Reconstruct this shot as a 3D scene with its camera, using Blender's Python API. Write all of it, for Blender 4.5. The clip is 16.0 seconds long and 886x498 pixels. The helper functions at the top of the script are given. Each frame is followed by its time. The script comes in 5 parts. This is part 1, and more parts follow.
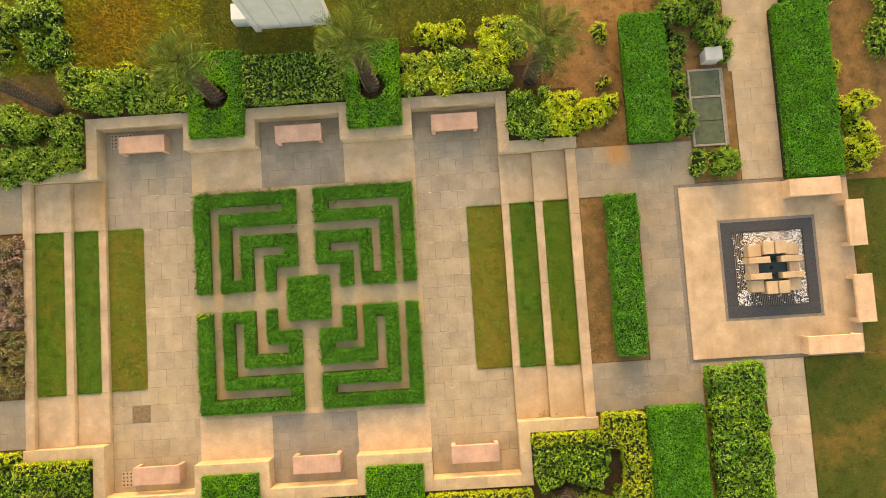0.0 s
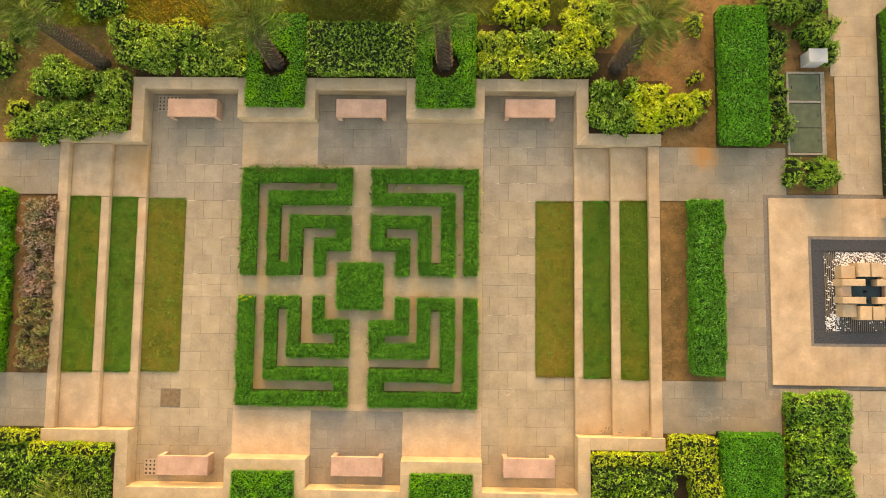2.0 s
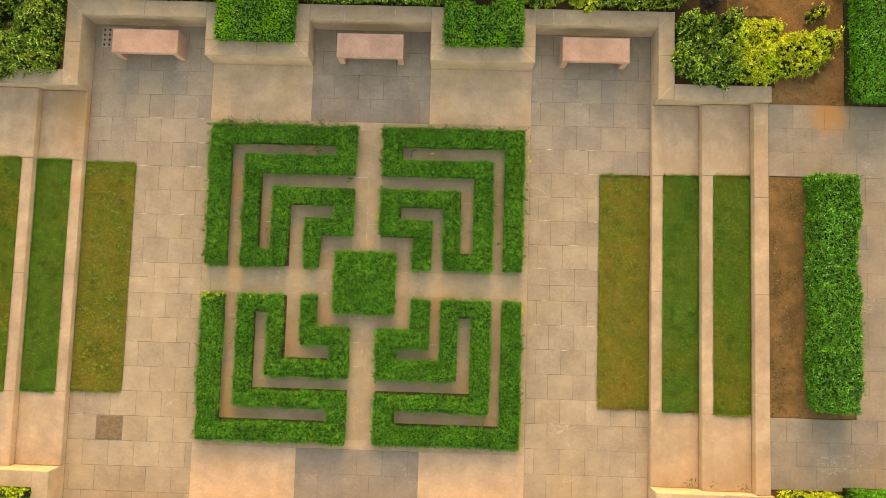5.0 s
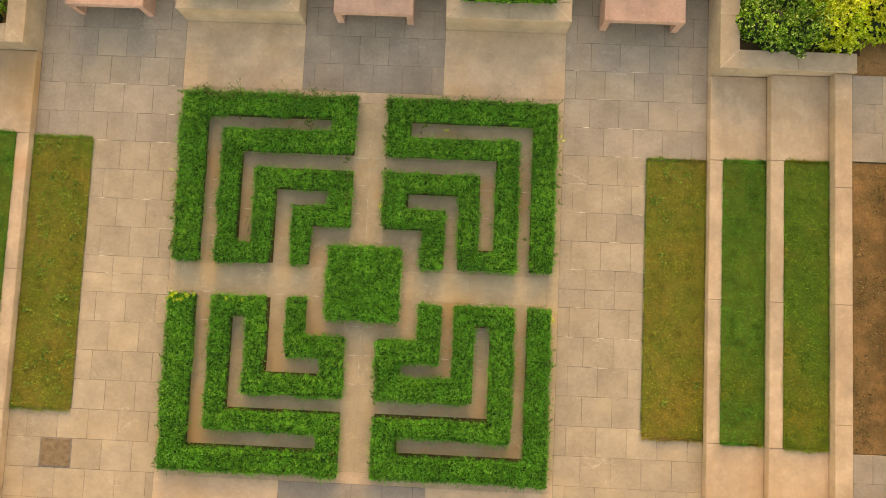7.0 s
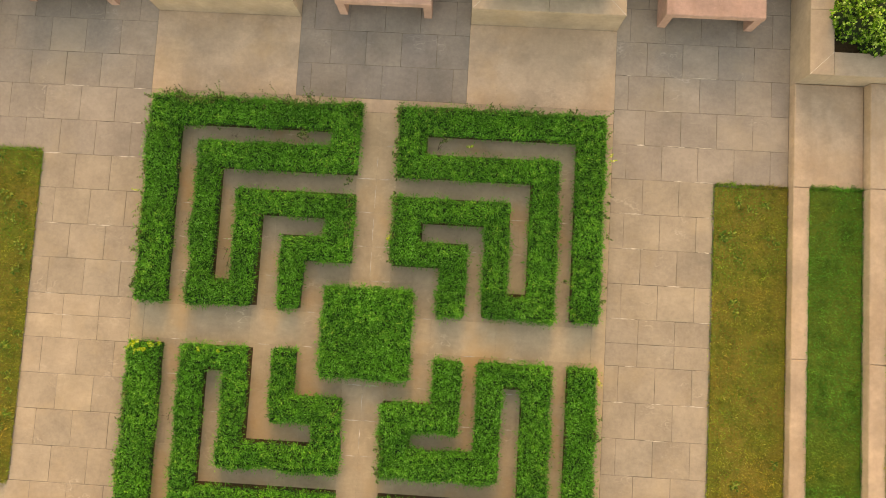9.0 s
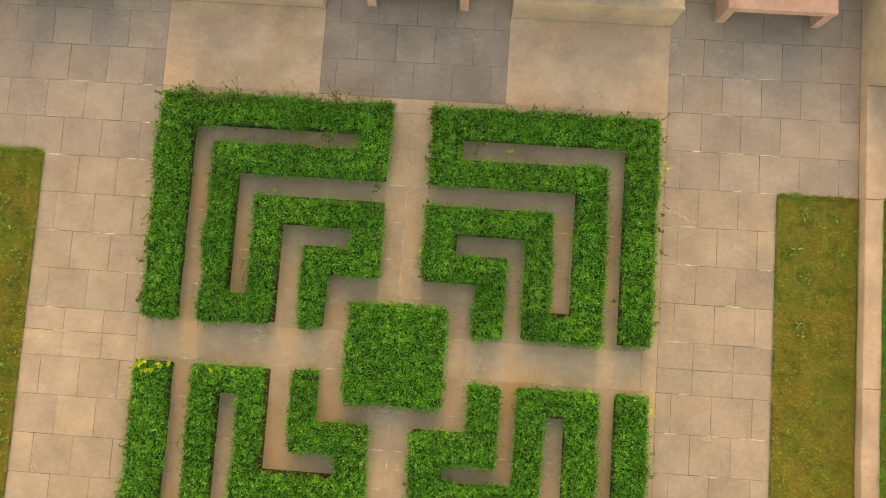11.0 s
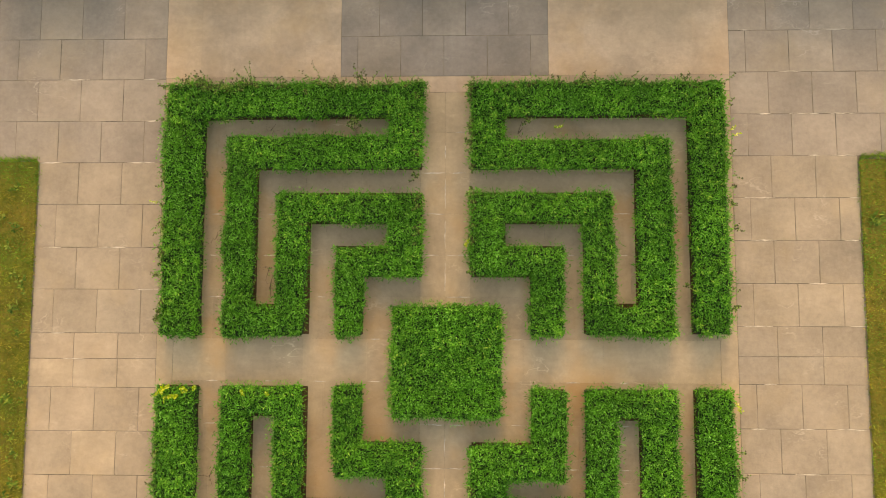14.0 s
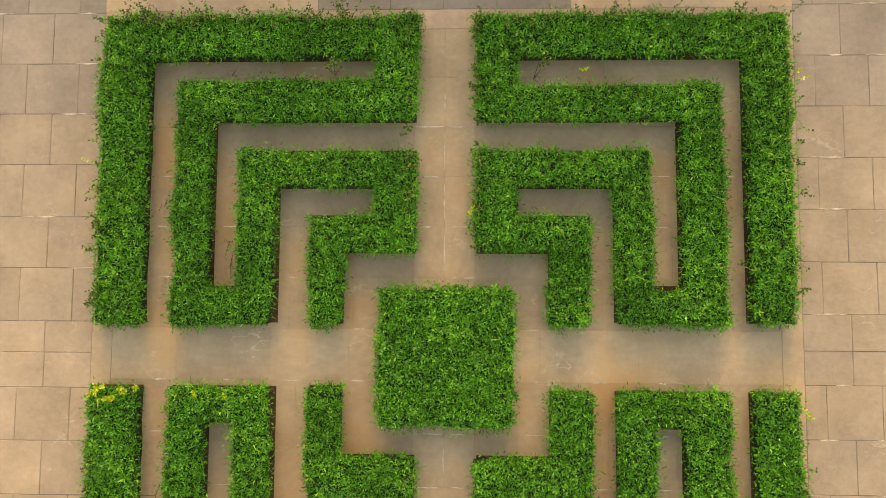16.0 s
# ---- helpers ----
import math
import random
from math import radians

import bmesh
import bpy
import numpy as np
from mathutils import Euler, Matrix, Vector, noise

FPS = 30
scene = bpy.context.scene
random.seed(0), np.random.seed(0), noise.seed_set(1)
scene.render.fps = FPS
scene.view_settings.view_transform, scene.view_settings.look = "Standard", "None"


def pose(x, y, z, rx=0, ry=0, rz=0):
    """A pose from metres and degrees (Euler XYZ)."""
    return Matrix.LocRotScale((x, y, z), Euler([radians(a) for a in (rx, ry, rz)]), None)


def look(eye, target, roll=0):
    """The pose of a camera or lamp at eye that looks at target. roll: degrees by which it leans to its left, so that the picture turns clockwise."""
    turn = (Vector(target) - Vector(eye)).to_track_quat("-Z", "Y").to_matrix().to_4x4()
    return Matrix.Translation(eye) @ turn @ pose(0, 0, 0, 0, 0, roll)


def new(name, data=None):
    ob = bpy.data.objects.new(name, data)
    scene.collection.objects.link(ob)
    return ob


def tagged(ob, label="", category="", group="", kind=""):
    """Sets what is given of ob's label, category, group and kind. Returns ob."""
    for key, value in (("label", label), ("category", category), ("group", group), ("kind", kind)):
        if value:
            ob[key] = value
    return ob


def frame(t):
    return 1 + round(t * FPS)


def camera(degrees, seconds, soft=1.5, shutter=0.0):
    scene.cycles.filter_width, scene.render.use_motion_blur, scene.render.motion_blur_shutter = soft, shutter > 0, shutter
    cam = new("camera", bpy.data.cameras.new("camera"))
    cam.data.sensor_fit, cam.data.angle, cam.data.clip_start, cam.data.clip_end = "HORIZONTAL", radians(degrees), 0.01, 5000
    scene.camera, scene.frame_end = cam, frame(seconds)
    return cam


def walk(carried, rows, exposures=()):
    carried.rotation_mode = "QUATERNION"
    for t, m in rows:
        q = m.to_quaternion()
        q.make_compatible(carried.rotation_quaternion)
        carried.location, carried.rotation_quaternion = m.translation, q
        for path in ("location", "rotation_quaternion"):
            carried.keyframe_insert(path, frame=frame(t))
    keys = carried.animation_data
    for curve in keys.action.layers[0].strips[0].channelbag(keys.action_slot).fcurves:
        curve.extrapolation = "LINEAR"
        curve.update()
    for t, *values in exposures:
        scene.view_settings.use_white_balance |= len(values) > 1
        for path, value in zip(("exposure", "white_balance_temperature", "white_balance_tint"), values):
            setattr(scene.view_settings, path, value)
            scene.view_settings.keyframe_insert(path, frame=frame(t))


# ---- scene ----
cam = camera(73.0, 16.0, soft=0.95)
# seconds, eye (x, y, z), tilt from straight down, lean, turn
PATH = [
    (0, 5.196, -0.063, 21.304, 3.942, 1.120, -3.643),
    (0.5, 4.377, -0.072, 21.369, 4.023, 1.065, -0.731),
    (1, 3.813, -0.128, 21.407, 4.121, 1.122, 0.282),
    (1.5, 3.410, -0.174, 20.837, 4.178, 1.087, 0.532),
    (2, 3.110, -0.170, 19.765, 4.166, 1.009, 0.700),
    (2.5, 3.022, -0.124, 18.672, 4.135, 0.937, 0.904),
    (3, 3.023, -0.048, 17.644, 4.159, 0.963, 1.186),
    (3.5, 2.990, 0.044, 16.673, 4.076, 0.938, 1.372),
    (4, 2.897, 0.059, 15.884, 3.978, 0.927, 1.420),
    (4.5, 2.560, -0.024, 15.430, 3.931, 0.844, 1.525),
    (5, 2.196, -0.122, 14.861, 3.982, 0.859, 1.730),
    (7.5, 1.795, 0.013, 11.843, 3.970, 0.961, 2.684),
    (8, 1.639, 0.277, 11.282, 4.037, 0.896, 2.832),
    (8.5, 1.551, 0.562, 10.721, 4.160, 1.092, 3.069),
    (10.8, 1.163, 1.012, 9.372, 4.240, 1.470, 3.905),
    (11, 0.951, 1.007, 9.378, 4.246, 1.483, 3.891),
    (11.5, 0.523, 0.957, 9.405, 4.230, 1.559, 1.774),
    (12, 0.229, 0.918, 9.441, 4.242, 1.494, 0.579),
    (12.5, 0.170, 0.915, 9.375, 4.243, 1.565, 0.413),
    (13, 0.193, 0.926, 9.120, 4.239, 1.545, 0.240),
    (13.5, 0.225, 0.938, 8.770, 4.219, 1.539, 0.181),
    (14, 0.221, 0.955, 8.431, 4.105, 1.558, 0.158),
    (14.5, 0.210, 0.968, 8.081, 3.973, 1.602, 0.204),
    (15, 0.189, 0.951, 7.658, 3.919, 1.568, 0.250),
    (15.5, 0.185, 0.911, 7.243, 3.830, 1.526, 0.258),
    (16, 0.192, 0.755, 6.882, 3.825, 1.530, 0.295),
]
EXPOSURES = [(0.0, 2.2, 13200, 15), (5.0, 2.14, 12900, 17), (11.0, 2.10, 12100, 20), (16.0, 2.17, 12100, 19)]
walk(cam, [(t, pose(*p)) for t, *p in PATH], EXPOSURES)

# ---- light: hazy morning sun and an open sky ----
SUN_ELEVATION, SUN_AZIMUTH = 16.0, 0.0   # azimuth: degrees from +y towards +x
world = bpy.data.worlds.new("sky")
scene.world = world
world.use_nodes = True
wn = world.node_tree.nodes
sky = wn.new("ShaderNodeTexSky")
sky.sky_type = "NISHITA"
sky.sun_disc = False
sky.sun_elevation = radians(SUN_ELEVATION)
sky.sun_rotation = radians(SUN_AZIMUTH)
sky.air_density, sky.dust_density, sky.ozone_density = 1.0, 1.2, 0.0
wn["Background"].inputs["Strength"].default_value = 0.15
world.node_tree.links.new(sky.outputs[0], wn["Background"].inputs["Color"])
sun_data = bpy.data.lights.new("sun", "SUN")
sun_data.energy, sun_data.angle, sun_data.color = 0.42, radians(28.0), (1.0, 0.76, 0.44)
sun = new("sun", sun_data)
sun.matrix_world = look((4 * math.sin(radians(SUN_AZIMUTH)), 4 * math.cos(radians(SUN_AZIMUTH)), 4 * math.tan(radians(SUN_ELEVATION))), (0, 0, 0))

# ---- materials ----
def material(name):
    m = bpy.data.materials.new(name)
    m.use_nodes = True
    nt = m.node_tree
    return m, nt, nt.nodes["Principled BSDF"]


def ramp(nt, source, stops):
    r = nt.nodes.new("ShaderNodeValToRGB")
    e = r.color_ramp.elements
    while len(e) < len(stops):
        e.new(0.5)
    for el, (at, col) in zip(e, stops):
        el.position, el.color = at, (*col, 1)
    nt.links.new(source, r.inputs[0])
    return r.outputs[0]


def noise_node(nt, coords, scale, detail=4.0, rough=0.55, stretch=None):
    if stretch:
        mp = nt.nodes.new("ShaderNodeMapping")
        mp.inputs["Scale"].default_value = stretch
        nt.links.new(coords, mp.inputs["Vector"])
        coords = mp.outputs[0]
    n = nt.nodes.new("ShaderNodeTexNoise")
    n.inputs["Scale"].default_value, n.inputs["Detail"].default_value, n.inputs["Roughness"].default_value = scale, detail, rough
    nt.links.new(coords, n.inputs["Vector"])
    return n.outputs[0]


def mix(nt, kind, fac, a, b):
    n = nt.nodes.new("ShaderNodeMix")
    n.data_type, n.blend_type = "RGBA", kind
    for sock, v in ((n.inputs[0], fac), (n.inputs[6], a), (n.inputs[7], b)):
        if isinstance(v, (int, float)):
            sock.default_value = v
        elif isinstance(v, tuple):
            sock.default_value = (*v, 1)
        else:
            nt.links.new(v, sock)
    return n.outputs[2]


def world_coords(nt):
    return nt.nodes.new("ShaderNodeNewGeometry").outputs["Position"]


def bump(nt, bsdf, height, strength, distance):
    b = nt.nodes.new("ShaderNodeBump")
    b.inputs["Strength"].default_value, b.inputs["Distance"].default_value = strength, distance
    nt.links.new(height, b.inputs["Height"])
    nt.links.new(b.outputs[0], bsdf.inputs["Normal"])


def near(nt, co, spot):
    """A ragged mask that fades out at spot = (x, y, z, radius, most)."""
    d = nt.nodes.new("ShaderNodeVectorMath")
    d.operation = "DISTANCE"
    d.inputs[1].default_value = spot[:3]
    nt.links.new(co, d.inputs[0])
    w = nt.nodes.new("ShaderNodeMath")
    w.operation = "MULTIPLY_ADD"
    w.inputs[1].default_value = 2.4 * spot[3]
    nt.links.new(noise_node(nt, co, 1.3, 5, 0.65), w.inputs[0])
    nt.links.new(d.outputs["Value"], w.inputs[2])
    fit = nt.nodes.new("ShaderNodeMapRange")
    fit.inputs[1].default_value, fit.inputs[2].default_value = 2.3 * spot[3], 1.3 * spot[3]
    fit.inputs[3].default_value, fit.inputs[4].default_value = 0.0, spot[4]
    nt.links.new(w.outputs[0], fit.inputs[0])
    return fit.outputs[0]


TERRACE_Z = 0.51


def stone(name, tints, stain, stain_amount=0.5, rough=0.75, vary=True, grain=14.0, spot=None, cracks=1.0, tint=None):
    """Sandstone or slate: a tint for each slab, soft blotches, fine grain and brown stains."""
    m, nt, bsdf = material(name)
    co = world_coords(nt)
    if vary:
        info = nt.nodes.new("ShaderNodeObjectInfo")
        base = ramp(nt, info.outputs["Random"], [(i / (len(tints) - 1), c) for i, c in enumerate(tints)])
    else:
        base = ramp(nt, noise_node(nt, co, 0.5, 3), [(0.35 + 0.3 * i / (len(tints) - 1), c) for i, c in enumerate(tints)])
    blot = noise_node(nt, co, 1.7, 5, 0.6)
    base = mix(nt, "MULTIPLY", 0.75, base, ramp(nt, blot, [(0.3, (0.70, 0.70, 0.70)), (0.7, (1.14, 1.12, 1.10))]))
    fine = noise_node(nt, co, grain, 6, 0.7)
    base = mix(nt, "MULTIPLY", 0.6, base, ramp(nt, fine, [(0.3, (0.80, 0.80, 0.80)), (0.7, (1.12, 1.12, 1.12))]))
    st = noise_node(nt, co, 0.75, 4, 0.62)
    gate = ramp(nt, st, [(0.52, (0, 0, 0)), (0.72, (stain_amount,) * 3)])
    base = mix(nt, "MIX", gate, base, stain)
    pale = noise_node(nt, co, 2.6, 7, 0.72, (1.0, 2.4, 1.0))
    base = mix(nt, "MIX", ramp(nt, pale, [(0.60, (0, 0, 0)), (0.74, (0.38,) * 3)]), base, tuple(min(0.75, 1.35 * v + 0.03) for v in tints[0]))
    riven = noise_node(nt, co, 1.5, 4, 0.55, (1.0, 1.7, 1.0))   # fine curved lines of split stone
    line = ramp(nt, riven, [(0.484, (0, 0, 0)), (0.492, (1, 1, 1)), (0.500, (1, 1, 1)), (0.508, (0, 0, 0))])
    line = mix(nt, "ADD", 1.0, line, ramp(nt, riven, [(0.548, (0, 0, 0)), (0.555, (0.8, 0.8, 0.8)), (0.562, (0, 0, 0))]))
    some = ramp(nt, noise_node(nt, co, 1.1, 3, 0.6), [(0.56, (0, 0, 0)), (0.66, (0.45 * cracks,) * 3)])
    base = mix(nt, "MIX", mix(nt, "MULTIPLY", 1.0, line, some), base, tuple(min(0.8, 1.5 * v + 0.06) for v in tints[0]))
    if not vary:   # long faint wash marks
        wash = noise_node(nt, co, 1.0, 5, 0.6, (3.6, 0.7, 1.0))
        base = mix(nt, "MULTIPLY", 0.3, base, ramp(nt, wash, [(0.36, (0.80, 0.74, 0.66)), (0.5, (1, 1, 1)), (0.66, (1.08, 1.07, 1.05))]))
    if tint:   # drifts of stain and darker tone, each round its own place
        for *place, col in tint:
            base = mix(nt, "MIX", near(nt, co, place), base, col)
    if spot:   # soil washed over the paving round one place
        d = nt.nodes.new("ShaderNodeVectorMath")
        d.operation = "DISTANCE"
        d.inputs[1].default_value = spot[:3]
        nt.links.new(co, d.inputs[0])
        w = nt.nodes.new("ShaderNodeMath")
        w.operation = "MULTIPLY_ADD"
        w.inputs[1].default_value = 0.9
        nt.links.new(noise_node(nt, co, 3.5, 5, 0.6), w.inputs[0])
        nt.links.new(d.outputs["Value"], w.inputs[2])
        base = mix(nt, "MIX", ramp(nt, w.outputs[0], [(0.62, (0.85,) * 3), (0.62 + spot[3] * 0.8, (0, 0, 0))]), base, (0.38, 0.185, 0.07))
    nt.links.new(base, bsdf.inputs["Base Color"])
    bsdf.inputs["Roughness"].default_value = rough
    bsdf.inputs["Specular IOR Level"].default_value = 0.15
    split = noise_node(nt, co, 2.4, 6, 0.6, (1.0, 2.2, 1.0))   # ledges of the split face
    bump(nt, bsdf, mix(nt, "MIX", 0.6, fine, split), 0.5, 0.02)
    return m


def foliage(name, stops, patch=None, patch_scale=0.9, rough=0.5, through_light=0.35, clump=0.0, drift=None, patchy=0.44, clump_scale=7.5):
    """Leaves: each its own tint; patch: a second set of tints that takes over in drifts."""
    m, nt, bsdf = material(name)
    geo = nt.nodes.new("ShaderNodeNewGeometry")
    rnd = geo.outputs["Random Per Island"]
    col = ramp(nt, rnd, stops)
    if patch:
        n = noise_node(nt, geo.outputs["Position"], patch_scale, 3, 0.6)
        gate = ramp(nt, n, [(patchy, (0, 0, 0)), (patchy + 0.16, (1, 1, 1))])
        col = mix(nt, "MIX", gate, col, ramp(nt, rnd, patch))
    big = noise_node(nt, geo.outputs["Position"], 2.2, 3, 0.6)
    col = mix(nt, "MULTIPLY", 0.8, col, ramp(nt, big, [(0.3, (0.62, 0.66, 0.62)), (0.7, (1.22, 1.18, 1.15))]))
    if clump:   # young pale tips and old dull leaves in rosettes
        tuft = noise_node(nt, geo.outputs["Position"], clump_scale, 2, 0.5)
        col = mix(nt, "MULTIPLY", clump, col, ramp(nt, tuft, [(0.36, (0.42, 0.50, 0.42)), (0.52, (1.0, 1.0, 1.0)), (0.66, (1.55, 1.45, 1.5))]))
    if drift:   # a dry orange drift round one place
        col = mix(nt, "MIX", near(nt, geo.outputs["Position"], drift), col, ramp(nt, rnd, [(0.0, (0.30, 0.12, 0.012)), (0.6, (0.58, 0.25, 0.03)), (1.0, (0.75, 0.42, 0.08))]))
    nt.links.new(col, bsdf.inputs["Base Color"])
    bsdf.inputs["Roughness"].default_value = rough
    bsdf.inputs["Specular IOR Level"].default_value = 0.15
    tr = nt.nodes.new("ShaderNodeBsdfTranslucent")
    nt.links.new(col, tr.inputs["Color"])
    ms = nt.nodes.new("ShaderNodeMixShader")
    ms.inputs[0].default_value = through_light
    nt.links.new(bsdf.outputs[0], ms.inputs[1])
    nt.links.new(tr.outputs[0], ms.inputs[2])
    nt.links.new(ms.outputs[0], nt.nodes["Material Output"].inputs["Surface"])
    return m


def plain(name, col, rough=0.6, metal=0.0, blotch=0.25, scale=6.0, relief=0.15):
    m, nt, bsdf = material(name)
    co = world_coords(nt)
    n = noise_node(nt, co, scale, 5, 0.6)
    c = mix(nt, "MULTIPLY", 1.0, col, ramp(nt, n, [(0.3, (1 - blotch,) * 3), (0.7, (1 + blotch * 0.4,) * 3)]))
    nt.links.new(c, bsdf.inputs["Base Color"])
    bsdf.inputs["Roughness"].default_value, bsdf.inputs["Metallic"].default_value = rough, metal
    bsdf.inputs["Specular IOR Level"].default_value = 0.3
    bump(nt, bsdf, n, relief, 0.01)
    return m


def earth(name, stops, scale=1.1, rough=0.95, speckle=0.5):
    m, nt, bsdf = material(name)
    co = world_coords(nt)
    c = ramp(nt, noise_node(nt, co, scale, 8, 0.65), stops)
    f = noise_node(nt, co, 22, 5, 0.7)
    c = mix(nt, "MULTIPLY", 0.6, c, ramp(nt, f, [(0.3, (0.55, 0.55, 0.55)), (0.7, (1.25, 1.25, 1.25))]))
    spots = noise_node(nt, co, 3.2, 6, 0.66)
    c = mix(nt, "MULTIPLY", speckle, c, ramp(nt, spots, [(0.34, (0.30, 0.34, 0.30)), (0.48, (1, 1, 1)), (0.66, (1.0, 1.0, 1.0)), (0.76, (1.5, 1.45, 1.4))]))
    nt.links.new(c, bsdf.inputs["Base Color"])
    bsdf.inputs["Roughness"].default_value = rough
    bsdf.inputs["Specular IOR Level"].default_value = 0.1
    bump(nt, bsdf, f, 0.6, 0.03)
    return m


M_BUFF = stone("warm_buff_slab", [(0.350, 0.277, 0.201), (0.410, 0.323, 0.229), (0.370, 0.292, 0.214), (0.412, 0.329, 0.240), (0.385, 0.298, 0.210), (0.342, 0.275, 0.203)], (0.46, 0.32, 0.18), 0.35)
M_GREYBROWN = stone("grey_brown_slab", [(0.290, 0.240, 0.194), (0.335, 0.276, 0.220), (0.345, 0.284, 0.226), (0.295, 0.248, 0.205), (0.318, 0.264, 0.211)], (0.40, 0.30, 0.19), 0.35)
M_DRAB = stone("drab_beige_slab", [(0.305, 0.248, 0.187), (0.358, 0.289, 0.213), (0.328, 0.265, 0.199), (0.369, 0.299, 0.223), (0.315, 0.261, 0.200)], (0.43, 0.31, 0.18), 0.35)
M_GREY = stone("grey_slate_slab", [(0.265, 0.223, 0.185), (0.296, 0.248, 0.203), (0.316, 0.261, 0.211), (0.275, 0.231, 0.196), (0.306, 0.252, 0.199)], (0.36, 0.28, 0.20), 0.35)
M_TERRACE = stone("weathered_grey_sandstone", [(0.258, 0.215, 0.172), (0.294, 0.242, 0.191), (0.247, 0.209, 0.172), (0.301, 0.245, 0.191), (0.273, 0.226, 0.179)], (0.36, 0.22, 0.11), 0.25, spot=(11.15, 4.35, TERRACE_Z, 0.75))
M_CREAM = stone("cream_sandstone", [(0.433, 0.309, 0.214), (0.489, 0.357, 0.252), (0.412, 0.299, 0.214)], (0.44, 0.28, 0.15), 0.38, vary=False, cracks=0.0, tint=[(8.7, -4.5, 0.3, 2.0, 0.30, (0.48, 0.30, 0.15)), (-7.35, 4.1, 0.17, 0.9, 0.6, (0.36, 0.20, 0.085)), (-7.30, 2.15, 0.17, 0.34, 0.6, (0.44, 0.24, 0.13)), (-3.95, 4.5, 0.0, 0.7, 0.3, (0.40, 0.25, 0.11)), (3.0, 5.2, 0.0, 0.9, 0.35, (0.30, 0.23, 0.16)), (15.2, 2.6, 0.56, 0.9, 0.5, (0.26, 0.21, 0.15))])
M_PANEL = stone("cream_panel_stone", [(0.55, 0.395, 0.275), (0.575, 0.410, 0.285), (0.535, 0.388, 0.272), (0.565, 0.398, 0.272)], (0.50, 0.31, 0.16), 0.5, cracks=0.3, tint=[(-3.95, 4.5, 0.0, 0.7, 0.35, (0.44, 0.27, 0.12)), (3.0, 5.2, 0.0, 0.9, 0.3, (0.36, 0.27, 0.18)), (3.9, 4.3, 0.0, 0.6, 0.35, (0.50, 0.30, 0.15))])
M_COPING = stone("coping_sandstone", [(0.470, 0.357, 0.249), (0.520, 0.396, 0.277), (0.450, 0.343, 0.244)], (0.40, 0.26, 0.14), 0.4, cracks=0.0)
# Copy of M_COPING toned down: shade on the north walls put into colour
M_COPING_SHADE = stone("shaded_coping", [(0.40, 0.306, 0.222), (0.44, 0.338, 0.247), (0.385, 0.298, 0.220)], (0.36, 0.24, 0.14), 0.5, cracks=0.0)
M_JOINT = plain("mortar", (0.245, 0.198, 0.150), 0.95, blotch=0.75, scale=2.2)
M_MAZE_GROUND = stone("maze_floor_stone", [(0.375, 0.288, 0.192), (0.408, 0.312, 0.205), (0.368, 0.284, 0.192), (0.392, 0.300, 0.200)], (0.40, 0.23, 0.10), 0.8, tint=[(-1.7, -1.55, 0, 0.8, 0.5, (0.40, 0.24, 0.11)), (-3.25, -3.2, 0, 0.8, 0.6, (0.40, 0.24, 0.10)), (2.5, -2.5, 0, 0.8, 0.4, (0.38, 0.24, 0.12)), (-1.0, -0.95, 0, 0.6, 0.45, (0.38, 0.23, 0.11)), (-2.5, 1.3, 0, 0.8, 0.6, (0.34, 0.22, 0.11))])
M_CROSSING = stone("pale_crossing_stone", [(0.415, 0.315, 0.208), (0.455, 0.346, 0.228), (0.405, 0.309, 0.208), (0.435, 0.329, 0.217)], (0.46, 0.29, 0.14), 0.7)
M_PINK = stone("pink_sandstone", [(0.485, 0.300, 0.238), (0.515, 0.320, 0.255), (0.475, 0.295, 0.235)], (0.48, 0.30, 0.20), 0.12, vary=False, cracks=0.3)
M_PALEPINK = stone("pale_pink_sandstone", [(0.52, 0.355, 0.255), (0.56, 0.385, 0.28)], (0.50, 0.32, 0.2), 0.3, vary=False)
M_SOIL = earth("red_soil", [(0.25, (0.101, 0.062, 0.027)), (0.5, (0.221, 0.118, 0.050)), (0.75, (0.331, 0.185, 0.087))], speckle=0.8)
M_BEDSOIL = earth("bed_soil", [(0.25, (0.10, 0.07, 0.028)), (0.5, (0.19, 0.110, 0.047)), (0.75, (0.31, 0.165, 0.072))], 2.0, speckle=0.45)
M_DARKSOIL = earth("dark_soil", [(0.3, (0.040, 0.026, 0.014)), (0.7, (0.115, 0.070, 0.034))])
M_ROUGH_GROUND = earth("dry_grass_ground", [(0.28, (0.06, 0.07, 0.012)), (0.5, (0.13, 0.12, 0.02)), (0.66, (0.22, 0.15, 0.025)), (0.8, (0.32, 0.18, 0.035))], 0.4)
M_OLIVE_GROUND = earth("olive_grass_ground", [(0.28, (0.045, 0.065, 0.012)), (0.55, (0.10, 0.11, 0.02)), (0.8, (0.18, 0.14, 0.03))], 0.7)
M_LAWN_GROUND = earth("lawn_ground", [(0.3, (0.035, 0.065, 0.012)), (0.5, (0.07, 0.08, 0.018)), (0.72, (0.20, 0.115, 0.035))], 0.7)
M_TURF = earth("turf_thatch", [(0.3, (0.06, 0.13, 0.016)), (0.7, (0.13, 0.16, 0.026))], 1.6)
M_TURF_DRY = earth("dry_turf_thatch", [(0.3, (0.11, 0.15, 0.02)), (0.7, (0.28, 0.19, 0.045))], 0.9)
M_GRANITE = plain("dark_granite", (0.052, 0.052, 0.060), 0.35, blotch=0.4, scale=18, relief=0.05)
M_BAND = plain("grey_granite_band", (0.19, 0.158, 0.138), 0.6, blotch=0.3, scale=14)
